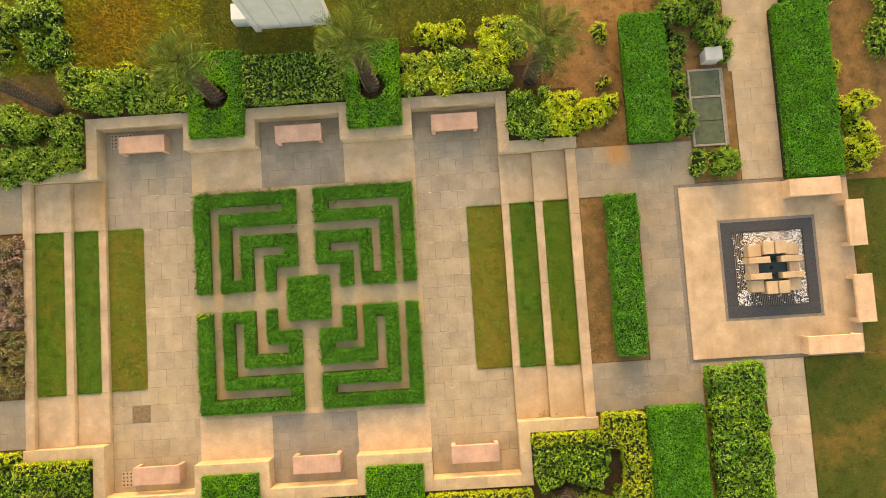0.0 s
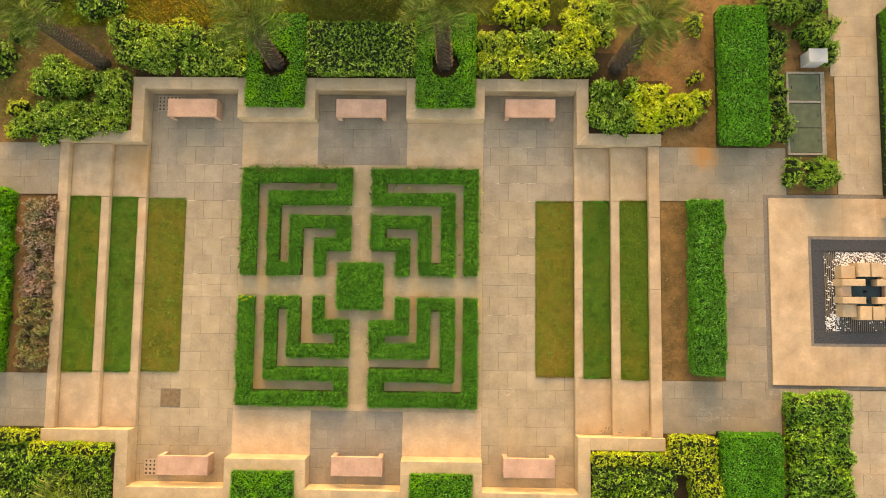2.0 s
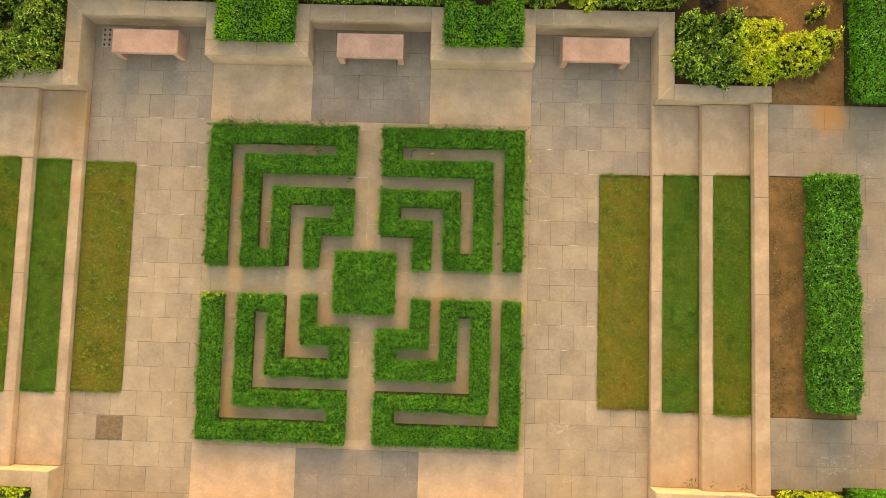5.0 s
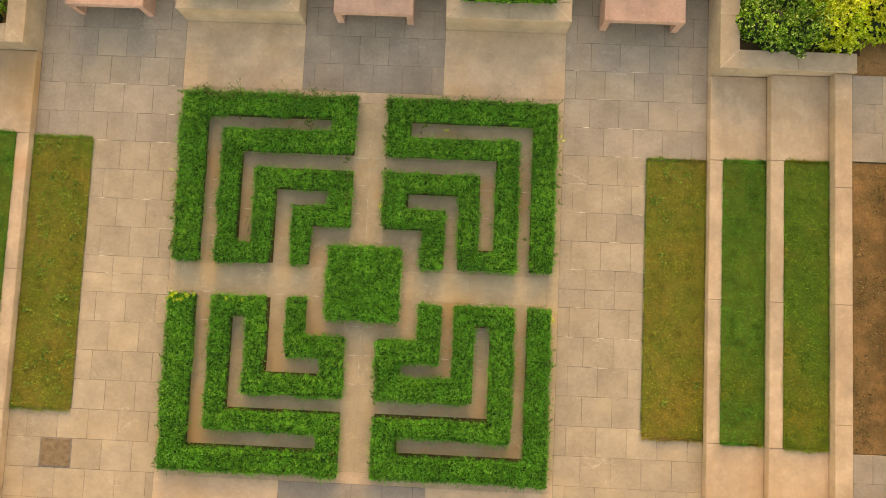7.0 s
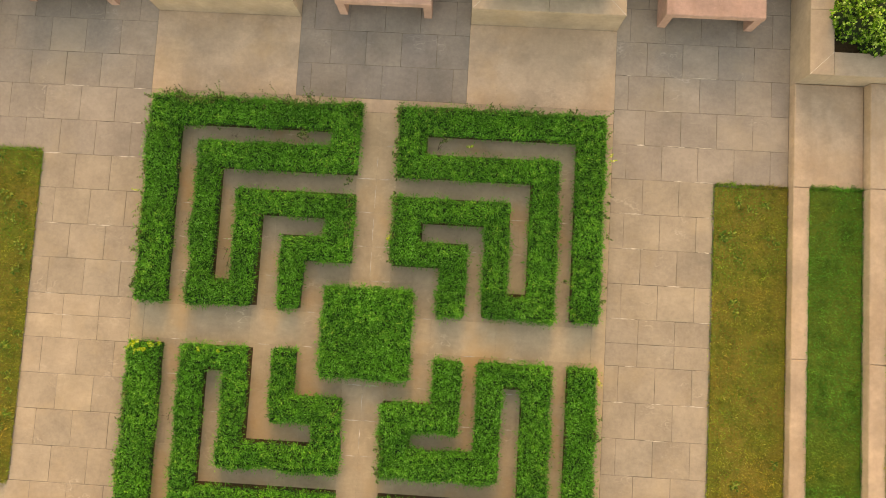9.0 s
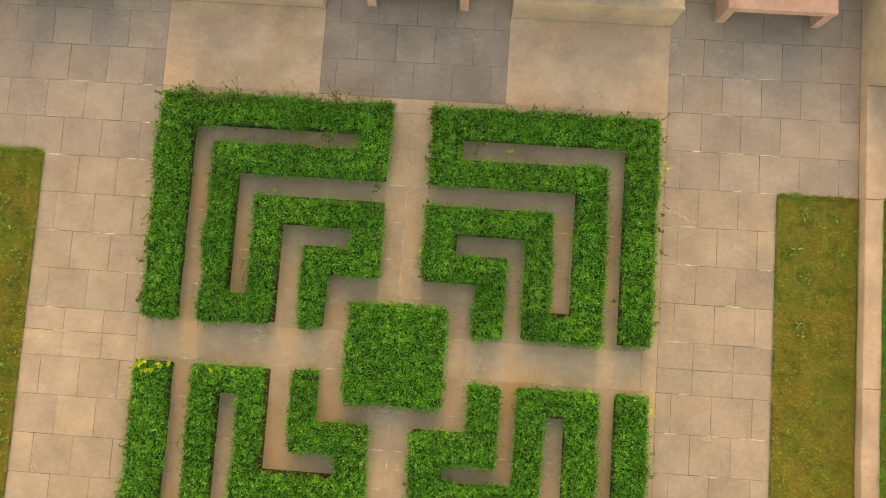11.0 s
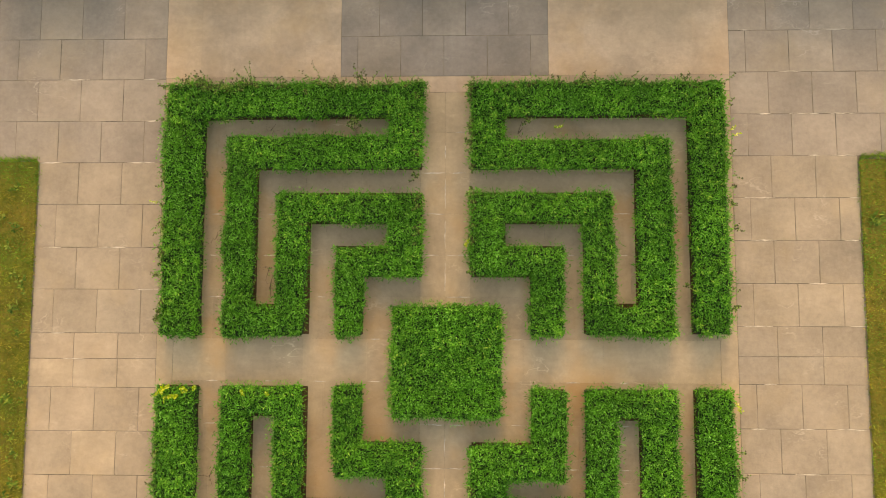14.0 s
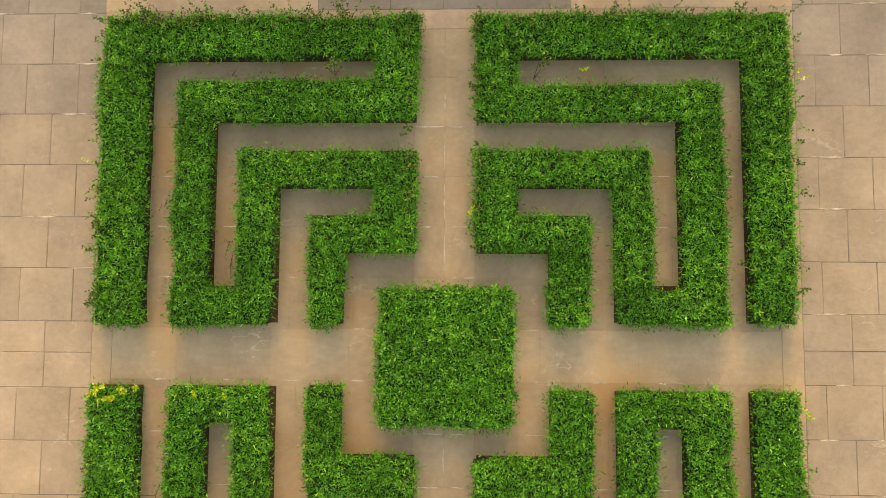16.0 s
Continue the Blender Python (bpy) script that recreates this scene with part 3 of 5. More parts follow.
def hedge(name, rects, z0, z1, leaf, label, category="hedge", density=1500, size=(0.05, 0.026), step=0.09, rough=0.02, inset=0.035, holes=(), group="", spread=0.8, lift=0.35, core=None, wobble=0.025, shoulder=0.045, shoots=0.0, shoot_leaf=None, whorls=0, tufts=0, taper=0.0, bare=0.42):
    """A hedge over rectangles (x0, x1, y0, y1), less round holes (x, y, r)."""
    x0, x1, y0, y1 = min(r[0] for r in rects), max(r[1] for r in rects), min(r[2] for r in rects), max(r[3] for r in rects)
    at = ((x0 + x1) / 2, (y0 + y1) / 2, z0)
    grown = [(a + inset, b - inset, c + inset, d - inset) for a, b, c, d in rects]

    def inside(x, y):
        if any((x - hx) ** 2 + (y - hy) ** 2 < r * r for hx, hy, r in holes):
            return False
        return any(a <= x <= b and c <= y <= d for a, b, c, d in grown)

    def height(x, y):
        return z1 - 0.055 + rough * (noise.noise((x * 1.9, y * 1.9, z1)) + 0.6 * noise.noise((x * 6, y * 6, 2.0)))

    verts, faces = hedge_body(inside, x0, x1, y0, y1, step, z0, height, wobble, shoulder, taper)
    ob = thing(name, at, label, category, group)
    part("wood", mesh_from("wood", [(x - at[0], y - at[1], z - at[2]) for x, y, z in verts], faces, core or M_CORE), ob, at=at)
    p, n = sample(verts, faces, density)
    leafy = (n[:, 2] > 0.5) | (p[:, 2] > z0 + bare * (z1 - z0)) | (rng.random(len(p)) < 0.03)   # stems bare at the foot; the near-black core shows as shade there
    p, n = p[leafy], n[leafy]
    p = p + n * rng.uniform(-0.025, 0.035, (len(p), 1)) - np.array(at)
    if whorls:
        p, n = sample(verts, faces, whorls)
        p = p + n * rng.uniform(-0.05, 0.06, (len(p), 1)) - np.array(at)
        leaves = part("foliage", rosettes("foliage", p, n, leaf, *size, 6), ob, at=at)
    else:
        leaves = part("foliage", leaf_mesh("foliage", p, n, leaf, *size, spread=spread, lift=lift), ob, at=at)
    tagged(leaves, kind="stuff")
    if tufts:   # whorls of new leaves that stand a little proud of the clipped face
        p, n = sample(verts, faces, tufts)
        up = (n[:, 2] > 0.5) | (p[:, 2] > z0 + 0.55 * (z1 - z0))
        p, n = p[up], n[up]
        p = p + n * rng.uniform(0.0, 0.045, (len(p), 1)) - np.array(at)
        tagged(part("new_growth", rosettes("new_growth", p, n, shoot_leaf or leaf, size[0] * 1.7, size[1] * 1.3, 8), ob, "pale whorls of new leaves", at), kind="stuff")
    if shoots:   # unclipped young shoots along the shoulders and sides
        p, n = sample(verts, faces, density * shoots)
        side = (np.abs(n[:, 2]) < 0.8) & (p[:, 2] > z0 + 0.45 * (z1 - z0)) | (n[:, 2] > 0.5) & (rng.random(len(p)) < 0.16)
        p, n = p[side], n[side]
        n = n + np.array([0, 0, 0.7])
        n /= np.linalg.norm(n, axis=1, keepdims=True)
        p = p + n * 0.10 * rng.random((len(p), 1)) ** 1.6 - np.array(at)
        tagged(part("young_growth", leaf_mesh("young_growth", p, n, shoot_leaf or leaf, size[0] * 1.2, size[1] * 0.95, spread=1.0, lift=1.0), ob, "pale young shoots", at), kind="stuff")
    return ob


def shrub(name, lobes, z0, leaf, label, category="shrub", density=700, size=(0.09, 0.045), group="", core=None):
    """A loose bush of rounded lobes (x, y, rx, ry, height), set with whorls of leaves."""
    cx, cy = np.mean([l[0] for l in lobes]), np.mean([l[1] for l in lobes])
    ob = thing(name, (cx, cy, z0), label, category, group)
    verts, faces, ps, ns = [], [], [], []
    for x, y, rx, ry, h in lobes:
        base = len(verts)
        rings, segs = 4, 9
        for i in range(rings + 1):
            a = i / rings * math.pi / 2
            for k in range(segs):
                t = 2 * math.pi * k / segs
                g = 0.66 + 0.18 * noise.noise((x + 2 * math.cos(t), y + 2 * math.sin(t), 3 * a))
                verts.append((x - cx + rx * g * math.cos(a) * math.cos(t), y - cy + ry * g * math.cos(a) * math.sin(t), h * 0.74 * math.sin(a)))
        for i in range(rings):
            for k in range(segs):
                faces.append((base + i * segs + k, base + i * segs + (k + 1) % segs, base + (i + 1) * segs + (k + 1) % segs, base + (i + 1) * segs + k))
        k = int(density * 0.33 * math.pi * rx * ry * (1 + 0.5 * h / max(rx, ry)))
        d = rng.normal(size=(k, 3))
        d[:, 2] = np.abs(d[:, 2])
        d /= np.linalg.norm(d, axis=1, keepdims=True)
        lump = np.array([noise.noise((x * 3 + q[0] * 2.2, y * 3 + q[1] * 2.2, q[2] * 2.2)) for q in d])
        g = (0.84 + 0.46 * lump + rng.uniform(-0.20, 0.12, k))[:, None]
        ps.append(np.array([x - cx, y - cy, 0.0]) + d * g * np.array([rx, ry, h]))
        ns.append(d)
    p, n = np.concatenate(ps), np.concatenate(ns)
    keep = np.ones(len(p), bool)
    for x, y, rx, ry, h in lobes:
        q = (p - [x - cx, y - cy, 0]) / [rx, ry, h]
        keep &= (q * q).sum(1) > 0.42
    keep &= p[:, 2] > 0.02
    # M_CORE's near black holds the shade inside the bush
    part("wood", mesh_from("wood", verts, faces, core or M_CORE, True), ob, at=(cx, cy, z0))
    leaves = part("foliage", rosettes("foliage", p[keep], n[keep], leaf, size[0] * 0.62, size[1] * 0.70, 6), ob, at=(cx, cy, z0))
    tagged(leaves, kind="stuff")
    return ob

# ---- levels and main lines of the sunken court ----
STEP = 0.17
TREAD_1, TREAD_2, TERRACE = STEP, 2 * STEP, 3 * STEP
WALL, SOIL = 0.60, 0.50
X1, X2, X3, X4 = 7.05, 8.20, 9.37, 9.72          # east: foot of the steps, second and third riser, back of the coping
W1, W2, W3, W4 = -7.16, -8.30, -9.60, -9.92      # west
BAY_N, BAY_S = 6.44, -6.38                        # faces of the walls behind the benches
SIDE = 4.64                                       # faces of the walls beside the steps
JUT_N, JUT_S = 5.48, -5.46                        # faces of the square planters
A, B = 1.5, 4.06                                  # sides of the square planters
T = 0.39                                          # thickness of walls


def in_pit(x, y):
    """Whether a place belongs to the sunken court, its steps included."""
    if abs(y) < SIDE + 0.2 and W4 + 0.1 < x < X4 - 0.1:
        return True
    if not W1 - 0.2 < x < X1 + 0.2:
        return False
    if A + 0.2 < abs(x) < B - 0.2:
        return JUT_S - 0.2 < y < JUT_N + 0.2
    return BAY_S - 0.2 < y < BAY_N + 0.2


gx = sorted([-400, 400, W4 + 0.1, X4 - 0.1, W1 - 0.2, X1 + 0.2, -B + 0.2, -A - 0.2, A + 0.2, B - 0.2])
gy = sorted([-400, 400, -SIDE - 0.2, SIDE + 0.2, JUT_S - 0.2, JUT_N + 0.2, BAY_S - 0.2, BAY_N + 0.2])
ground = part("ground", cells("ground", gx, gy, lambda x, y: -0.06 if in_pit(x, y) else SOIL - 0.03, M_SOIL))
tagged(ground, "bare reddish soil around the sunken garden court", "ground", kind="structure")

# ---- court floor: bedding and slabs ----
floor = thing("floor", (0, 0, -0.06), "sandstone and slate paving of the sunken court", "floor", kind="structure")
slab("bedding", W1 - 0.1, X1 + 0.1, BAY_S - 0.1, BAY_N + 0.1, -0.06, -0.0035, M_JOINT, floor)


def course(x0, x1, y0, y1, mats, widths, start, parent, name="paving_slab", z=0.0, thick=0.045, gap=0.008, skip=None, c=0.004):
    """One course of slabs along x between x0 and x1."""
    x, i = x0, start
    while x < x1 - 0.02:
        w = widths[i % len(widths)] if x > x0 else widths[i % len(widths)] * (0.5 if start % 2 else 1.0)
        e = x + w
        if x1 - e < 0.16:
            e = x1
        e = min(e, x1)
        if not (skip and skip((x + e) / 2, (y0 + y1) / 2)):
            dz = 0.004 * math.sin(12.9 * x + 78.2 * y0)
            slab(name, x + gap / 2, e - gap / 2, y0 + gap / 2, y1 - gap / 2, z - thick, z + dz * 0.5, mats, parent, c=c)
        x, i = e, i + 1


GRASS_W, GRASS_E = (W1, -5.90), (5.82, X1)


def bonded(x0, x1, lines, pitch, phase, flip, mat_of, drift=0.0, leave=None):
    """Square slabs in running bond between the joint lines (north to south); the two narrow courses by the middle keep one phase."""
    half = False
    for k, (y1, y0) in enumerate(zip(lines, lines[1:])):
        half = bool((k + flip) % 2)
        ym = (y0 + y1) / 2
        a, b = x0, x1
        if leave and abs(ym) < 2.75:
            a, b = (max(a, leave + 0.02), b) if leave < 0 else (a, min(b, leave - 0.02))
        first = phase + drift * (4.9 - ym) + (pitch / 2 if half else 0.0)
        cuts = [first + pitch * n for n in range(-8, 9) if a + 0.09 < first + pitch * n < b - 0.09]
        for e, f in zip([a] + cuts, cuts + [b]):
            dz = 0.002 * math.sin(12.9 * e + 78.2 * y0)
            slab("paving_slab", e + 0.0035, f - 0.0035, y0 + 0.0035, y1 - 0.0035, -0.045, dz, mat_of(ym), floor, c=0.004)


def down(y, step, end):
    out = [y]
    while out[-1] - step > end + 0.12:
        out.append(out[-1] - step)
    return out + [end]


def bay_slab(y):
    """Grey-brown slabs in the north bays, drab and then buff ones further south."""
    return M_GREYBROWN if y > 3.1 else M_DRAB if y > 0.3 else M_BUFF


def east_slab(y):
    """The court east of the maze keeps to drab slabs almost to its south end."""
    return M_GREYBROWN if y > 3.1 else M_DRAB if y > -2.5 else M_BUFF


east_lines = [BAY_N, 5.90, 5.30, 4.70, 4.09, 3.48, 2.88, 2.28, 1.68, 1.08, 0.49]
west_lines = [BAY_N, 5.88, 5.27, 4.65, 4.04, 3.42, 2.81, 2.20, 1.58, 0.98, 0.36]
bonded(B, X1, east_lines, 0.613, 4.60, 0, east_slab, leave=GRASS_E[0])
bonded(B, X1, [0.49, 0.08], 0.613, 4.60, 0, east_slab, leave=GRASS_E[0])
bonded(B, X1, [0.08] + down(-0.30, 0.598, BAY_S), 0.613, 4.60, 0, east_slab, leave=GRASS_E[0])
bonded(W1, -B, west_lines, 0.632, -5.97, 0, bay_slab, 0.018, GRASS_W[1])
bonded(W1, -B, [0.36, 0.0], 0.632, -5.97, 0, bay_slab, 0.018, GRASS_W[1])
bonded(W1, -B, [0.0] + down(-0.40, 0.605, BAY_S), 0.632, -5.97, 0, bay_slab, 0.018, GRASS_W[1])
bonded(-A, A, [BAY_N, 5.88, 5.27, 4.66, 4.06], 0.625, -0.63, 1, lambda y: M_GREY)
bonded(-A, A, [-4.06] + down(-4.66, 0.605, BAY_S), 0.625, -0.63, 0, lambda y: M_GREY)
# cream panels between the bays
for s in (-1, 1):
    for y0, y1 in ((4.06, JUT_N), (JUT_S, -4.06)):
        a, b = sorted((s * A, s * B))
        n, k = 5, 3
        for i in range(n):
            for j in range(k):
                p, q = a + (b - a) * i / n, y0 + (y1 - y0) * j / k
                slab("cream_panel", p + 0.0003, p + (b - a) / n - 0.0003, q + 0.0003, q + (y1 - y0) / k - 0.0003, -0.045, 0.002, M_PANEL, floor, c=0.0003)

# ---- maze floor ----
maze_floor = thing("maze_floor", (0, 0, -0.008), "stone floor of the hedge maze with a cream border", "floor", kind="structure")
BORD = 4.06
for x0, x1, y0, y1 in ((-BORD, BORD, BORD - 0.24, BORD), (-BORD, BORD, -BORD, -BORD + 0.24), (-BORD, -BORD + 0.24, -BORD + 0.24, BORD - 0.24), (BORD - 0.24, BORD, -BORD + 0.24, BORD - 0.24)):
    slab("border_stone", x0 + 0.003, x1 - 0.003, y0 + 0.003, y1 - 0.003, -0.045, 0.002, M_CREAM if x1 - x0 > 1 else M_CROSSING, maze_floor, c=0.002)
for k in range(13):
    y0 = -3.82 + 7.64 / 13 * k
    y1 = y0 + 7.64 / 13
    for x0, x1 in ((-3.82, -0.33), (0.37, 3.82)):
        course(x0, x1, y0, y1, M_CROSSING if k == 6 else M_MAZE_GROUND, (0.9, 0.6, 0.75, 1.1), k, maze_floor, "floor_slab", gap=0.001, c=0.0015)
    course(-0.33, 0.37, y0, y1, M_CROSSING, (0.35, 0.35), 0, maze_floor, "path_slab", gap=0.0015, c=0.002)

# thin mortar left along the joints of the lanes
smear = random.Random(8)


def mortar_smear(x, y, length, turn):
    """A ragged, tapering streak of pale mortar."""
    n, top = max(5, round(length / 0.05)), []
    for i in range(n + 1):
        f = i / n
        w = 0.011 * math.sin(math.pi * (0.08 + 0.84 * f)) * smear.uniform(0.35, 1.0)
        m = smear.uniform(-0.004, 0.004)
        top += [((f - 0.5) * length, m - w, 0.0), ((f - 0.5) * length, m + w, 0.0)]
    faces = [(2 * i, 2 * i + 2, 2 * i + 3, 2 * i + 1) for i in range(n)]
    ob = part("mortar_smear", mesh_from("mortar_smear", top, faces, M_MORTAR), floor if abs(x) > BORD else maze_floor, at=(x, y, 0.0045))
    ob.rotation_euler[2] = turn


for k in range(3, 13):
    for x in (-0.16, 0.20):
        if smear.random() < 0.62:
            mortar_smear(x + smear.uniform(-0.05, 0.05), -3.82 + 7.64 / 13 * k, smear.uniform(0.15, 0.40), 0)
    if smear.random() < 0.55:
        mortar_smear(0.02, -3.82 + 7.64 / 13 * (k + 0.5), smear.uniform(0.15, 0.45), math.pi / 2)
for k in (4, 5, 6, 7, 8, 9, 10):
    for x in (-3.25, -2.45, -1.72, -0.95, 1.02, 1.78, 2.50, 3.26):
        if smear.random() < 0.45:
            mortar_smear(x, -3.82 + 7.64 / 13 * k, smear.uniform(0.10, 0.24), 0)

for y in east_lines[3:] + [0.08, -0.30, -0.90, -1.50]:
    for x in (4.45, 5.05, 5.60):
        if smear.random() < 0.5:
            mortar_smear(x + smear.uniform(-0.15, 0.15), y + 0.004, smear.uniform(0.12, 0.45), 0)
for y in west_lines[4:] + [0.0]:
    for x in (-5.5, -4.5):
        if smear.random() < 0.4:
            mortar_smear(x + smear.uniform(-0.3, 0.3), y, smear.uniform(0.12, 0.45), 0)

# ---- steps ----
def steps(name, side, x1, x2, x3, x4, label):
    """A flight of two wide treads with turf set into the middle of each, and the coping of the terrace."""
    ob = thing(name, ((x1 + x4) / 2, 0, 0), label, "steps", kind="structure")
    f = lambda a, b: (min(a, b), max(a, b))
    lip = 0.28 * side
    for a, b, z in ((x1, x2, TREAD_1), (x2, x3, TREAD_2)):
        lo, hi = f(a + side * 0.004, a + lip)
        for y0, y1 in ((-SIDE, -2.86), (2.86, SIDE)):
            p, q = f(a + side * 0.004, b)
            slab("tread", p, q, y0 + 0.003, y1 - 0.003, -0.05, z, M_CREAM, ob, c=0.012)
        n = 2
        for k in range(n):
            y0, y1 = -2.86 + 5.72 * k / n, -2.86 + 5.72 * (k + 1) / n
            slab("nosing", lo, hi, y0 + 0.002, y1 - 0.002, -0.05, z, M_CREAM, ob, c=0.012)
        lo, hi = f(a + lip, b)
        slab("turf_bed", lo + 0.002, hi - 0.002, -2.855, 2.855, -0.05, z - 0.015, M_TURF, ob)
    lo, hi = f(x3 + side * 0.004, x4)
    for k in range(4):
        y0, y1 = -SIDE + 2 * SIDE * k / 4, -SIDE + 2 * SIDE * (k + 1) / 4
        slab("terrace_coping", lo, hi, y0 + 0.002, y1 - 0.002, -0.05, TERRACE + 0.012, M_CREAM, ob, c=0.012)
    return ob


steps("steps_east", 1, X1, X2, X3, X4, "wide cream sandstone steps rising to the fountain terrace")
steps("steps_west", -1, W1, W2, W3, W4, "wide cream sandstone steps rising to the flower bed terrace")


def turf(x0, x1, y0, y1, z, leaf, label, density=1300, length=0.05, ground=None, name="grass_strip", lean=0.9, width=0.014, weeds=0, greener=None):
    """A mown strip: a thin sod with a dense coat of blades that spill over its edges."""
    cx, cy = (x0 + x1) / 2, (y0 + y1) / 2
    ob = thing(name, (cx, cy, z), label, "grass")
    slab("sod", x0, x1, y0, y1, z + 0.0, z + 0.022, ground or M_TURF, ob, c=0.01)
    k = int((x1 - x0) * (y1 - y0) * density)
    p = np.stack([rng.uniform(x0, x1, k) + rng.normal(size=k) * 0.02 - cx, rng.uniform(y0, y1, k) + rng.normal(size=k) * 0.03 - cy, np.full(k, 0.012)], 1)
    m = int(2 * (x1 - x0 + y1 - y0) * density * 0.055)   # a ragged fringe
    side, u, w = rng.integers(0, 4, m), rng.random(m), np.abs(rng.normal(size=m)) * 0.012 * (1 + (np.sin(np.arange(m)) > 0.6))
    w = w + 0.060 * np.maximum(0.0, np.array([noise.noise((7.0 * t, 3.7 * q, z + x0)) for t, q in zip(u, side)])) * rng.random(m)   # uneven tussocks
    fx = np.where(side == 0, x0 - w, np.where(side == 1, x1 + w, x0 + u * (x1 - x0)))
    fy = np.where(side == 2, y0 - w * 1.6, np.where(side == 3, y1 + w * 1.6, y0 + u * (y1 - y0)))
    if x1 - x0 < 2:
        p = np.concatenate([p, np.stack([fx - cx, fy - cy, np.full(m, 0.018)], 1)])
    if greener:   # greener blades take over towards the north end
        g = rng.random(len(p)) < np.clip((0.40 if x0 < 0 else 0.55) + 0.22 * p[:, 1] + 0.35 * np.array([noise.noise((1.1 * u + x0, 1.1 * v, 4.0)) for u, v in p[:, :2]]), 0.06, 0.85)
        tagged(part("green_grass", blades("green_grass", p[g], greener, length, width, lean), ob, "greener blades", (cx, cy, z)), kind="stuff")
        p = p[~g]
    b = part("grass", blades("grass", p, leaf, length, width, lean), ob, at=(cx, cy, z))
    tagged(b, kind="stuff")
    if weeds:
        q = np.stack([rng.uniform(x0 + 0.1, x1 - 0.1, weeds) - cx, rng.uniform(y0 + 0.1, y1 - 0.1, weeds) - cy, np.full(weeds, 0.04)], 1)
        q = np.concatenate([q + rng.normal(size=q.shape) * [0.05, 0.05, 0.006] for _ in range(4)])
        up = np.tile([0.0, 0.0, 1.0], (len(q), 1))
        tagged(part("weed_growth", rosettes("weed_growth", q, up, L_WEED, 0.075, 0.024, 7), ob, "dark low weed rosettes", (cx, cy, z)), kind="stuff")
    return ob


for x0, x1, z, leaf, label in (
    (GRASS_W[0] + 0.006, GRASS_W[1], -0.012, L_TURF_DRY, "yellowing strip of turf beside the court paving"),
    (W2 + 0.03, W1 - 0.28, TREAD_1 - 0.018, L_TURF, "green strip of turf set into a stone step"),
    (W3 + 0.03, W2 - 0.30, TREAD_2 - 0.018, L_TURF_OLIVE, "olive green strip of turf set into a stone step"),
    (GRASS_E[0], GRASS_E[1] - 0.006, -0.012, L_TURF_DRY, "yellowing strip of turf beside the court paving"),
    (X1 + 0.28, X2 - 0.02, TREAD_1 - 0.018, L_TURF, "green strip of turf set into a stone step"),
    (X2 + 0.30, X3 - 0.02, TREAD_2 - 0.018, L_TURF_OLIVE, "olive green strip of turf set into a stone step"),
):
    turf(x0, x1, -2.83, 2.83, z, leaf, label, 3500, 0.056, M_TURF_DRY if leaf is L_TURF_DRY else M_TURF, width=0.010, weeds=0 if leaf is not L_TURF_DRY else 34 if x0 < 0 else 12, greener=L_TURF_OLIVE if leaf is L_TURF_DRY else None)

# ---- low walls with copings ----
def wall(name, runs, label, mat, cuts=None):
    """A low wall of runs (x0, x1, y0, y1): a core and coping stones about 1.2 m long, or cut at the given places."""
    cx, cy = runs[0][0], runs[0][2]
    ob = thing(name, (cx, cy, 0), label, "wall", kind="structure")
    for i, (x0, x1, y0, y1) in enumerate(runs):
        slab("wall_core", x0 + 0.004, x1 - 0.004, y0 + 0.004, y1 - 0.004, -0.05, WALL - 0.07, mat, ob, c=0.003)
        along_x = x1 - x0 > y1 - y0
        length = x1 - x0 if along_x else y1 - y0
        n = max(1, round(length / 1.25))
        marks = [0.0] + [c - x0 for c in cuts[i]] + [length] if cuts and i in cuts else [length * k / n for k in range(n + 1)]
        for a, b in zip(marks, marks[1:]):
            box = (x0 + a + 0.002, x0 + b - 0.002, y0, y1) if along_x else (x0, x1, y0 + a + 0.002, y0 + b - 0.002)
            slab("coping_stone", *box, WALL - 0.07, WALL, mat, ob, c=0.008)
    return ob


for s, bay, jut, side, word in ((1, BAY_N, JUT_N, "north", "north"), (-1, BAY_S, JUT_S, "south", "south")):
    def run(x0, x1, ya, yb):
        return (x0, x1, min(ya, yb), max(ya, yb))

    out = bay + s * T
    stone_mat = M_COPING_SHADE if s > 0 else M_COPING
    wall("wall_" + word + "_west", [run(W1 - T, W1, s * SIDE, out), run(W1, -B, bay, out), run(W4 - 0.05, W1 - T, s * SIDE, s * (SIDE + T))], "low sandstone wall behind a bench and beside the steps", stone_mat)
    wall("wall_" + word + "_middle", [run(-A, A, bay, out)], "low sandstone wall behind the middle bench", stone_mat, {0: [-0.64, 0.61]})
    wall("wall_" + word + "_east", [run(X1, X1 + T, s * SIDE, out), run(B, X1, bay, out), run(X1 + T, X4 + 0.05, s * SIDE, s * (SIDE + T))], "low sandstone wall behind a bench and beside the steps", stone_mat, {1: [4.48, 5.88]})
    for q in (-1, 1):
        a, b = sorted((q * A, q * B))
        wall("planter_wall_" + word + ("_west" if q < 0 else "_east"), [run(a, b, jut, jut + s * T), run(a, a + T, jut + s * T, out), run(b - T, b, jut + s * T, out)], "square sandstone planter wall jutting into the court", stone_mat)

# pale mortar in the mitred corners of the copings
def mitre(x0, y0, x1, y1, parent):
    d = Vector((x1 - x0, y1 - y0))
    ob = part("mitre_joint", block_mesh(d.length, 0.010, 0.006, M_MORTAR, 0.001), bpy.data.objects[parent], at=((x0 + x1) / 2, (y0 + y1) / 2, WALL - 0.003))
    ob.rotation_euler[2] = math.atan2(d.y, d.x)


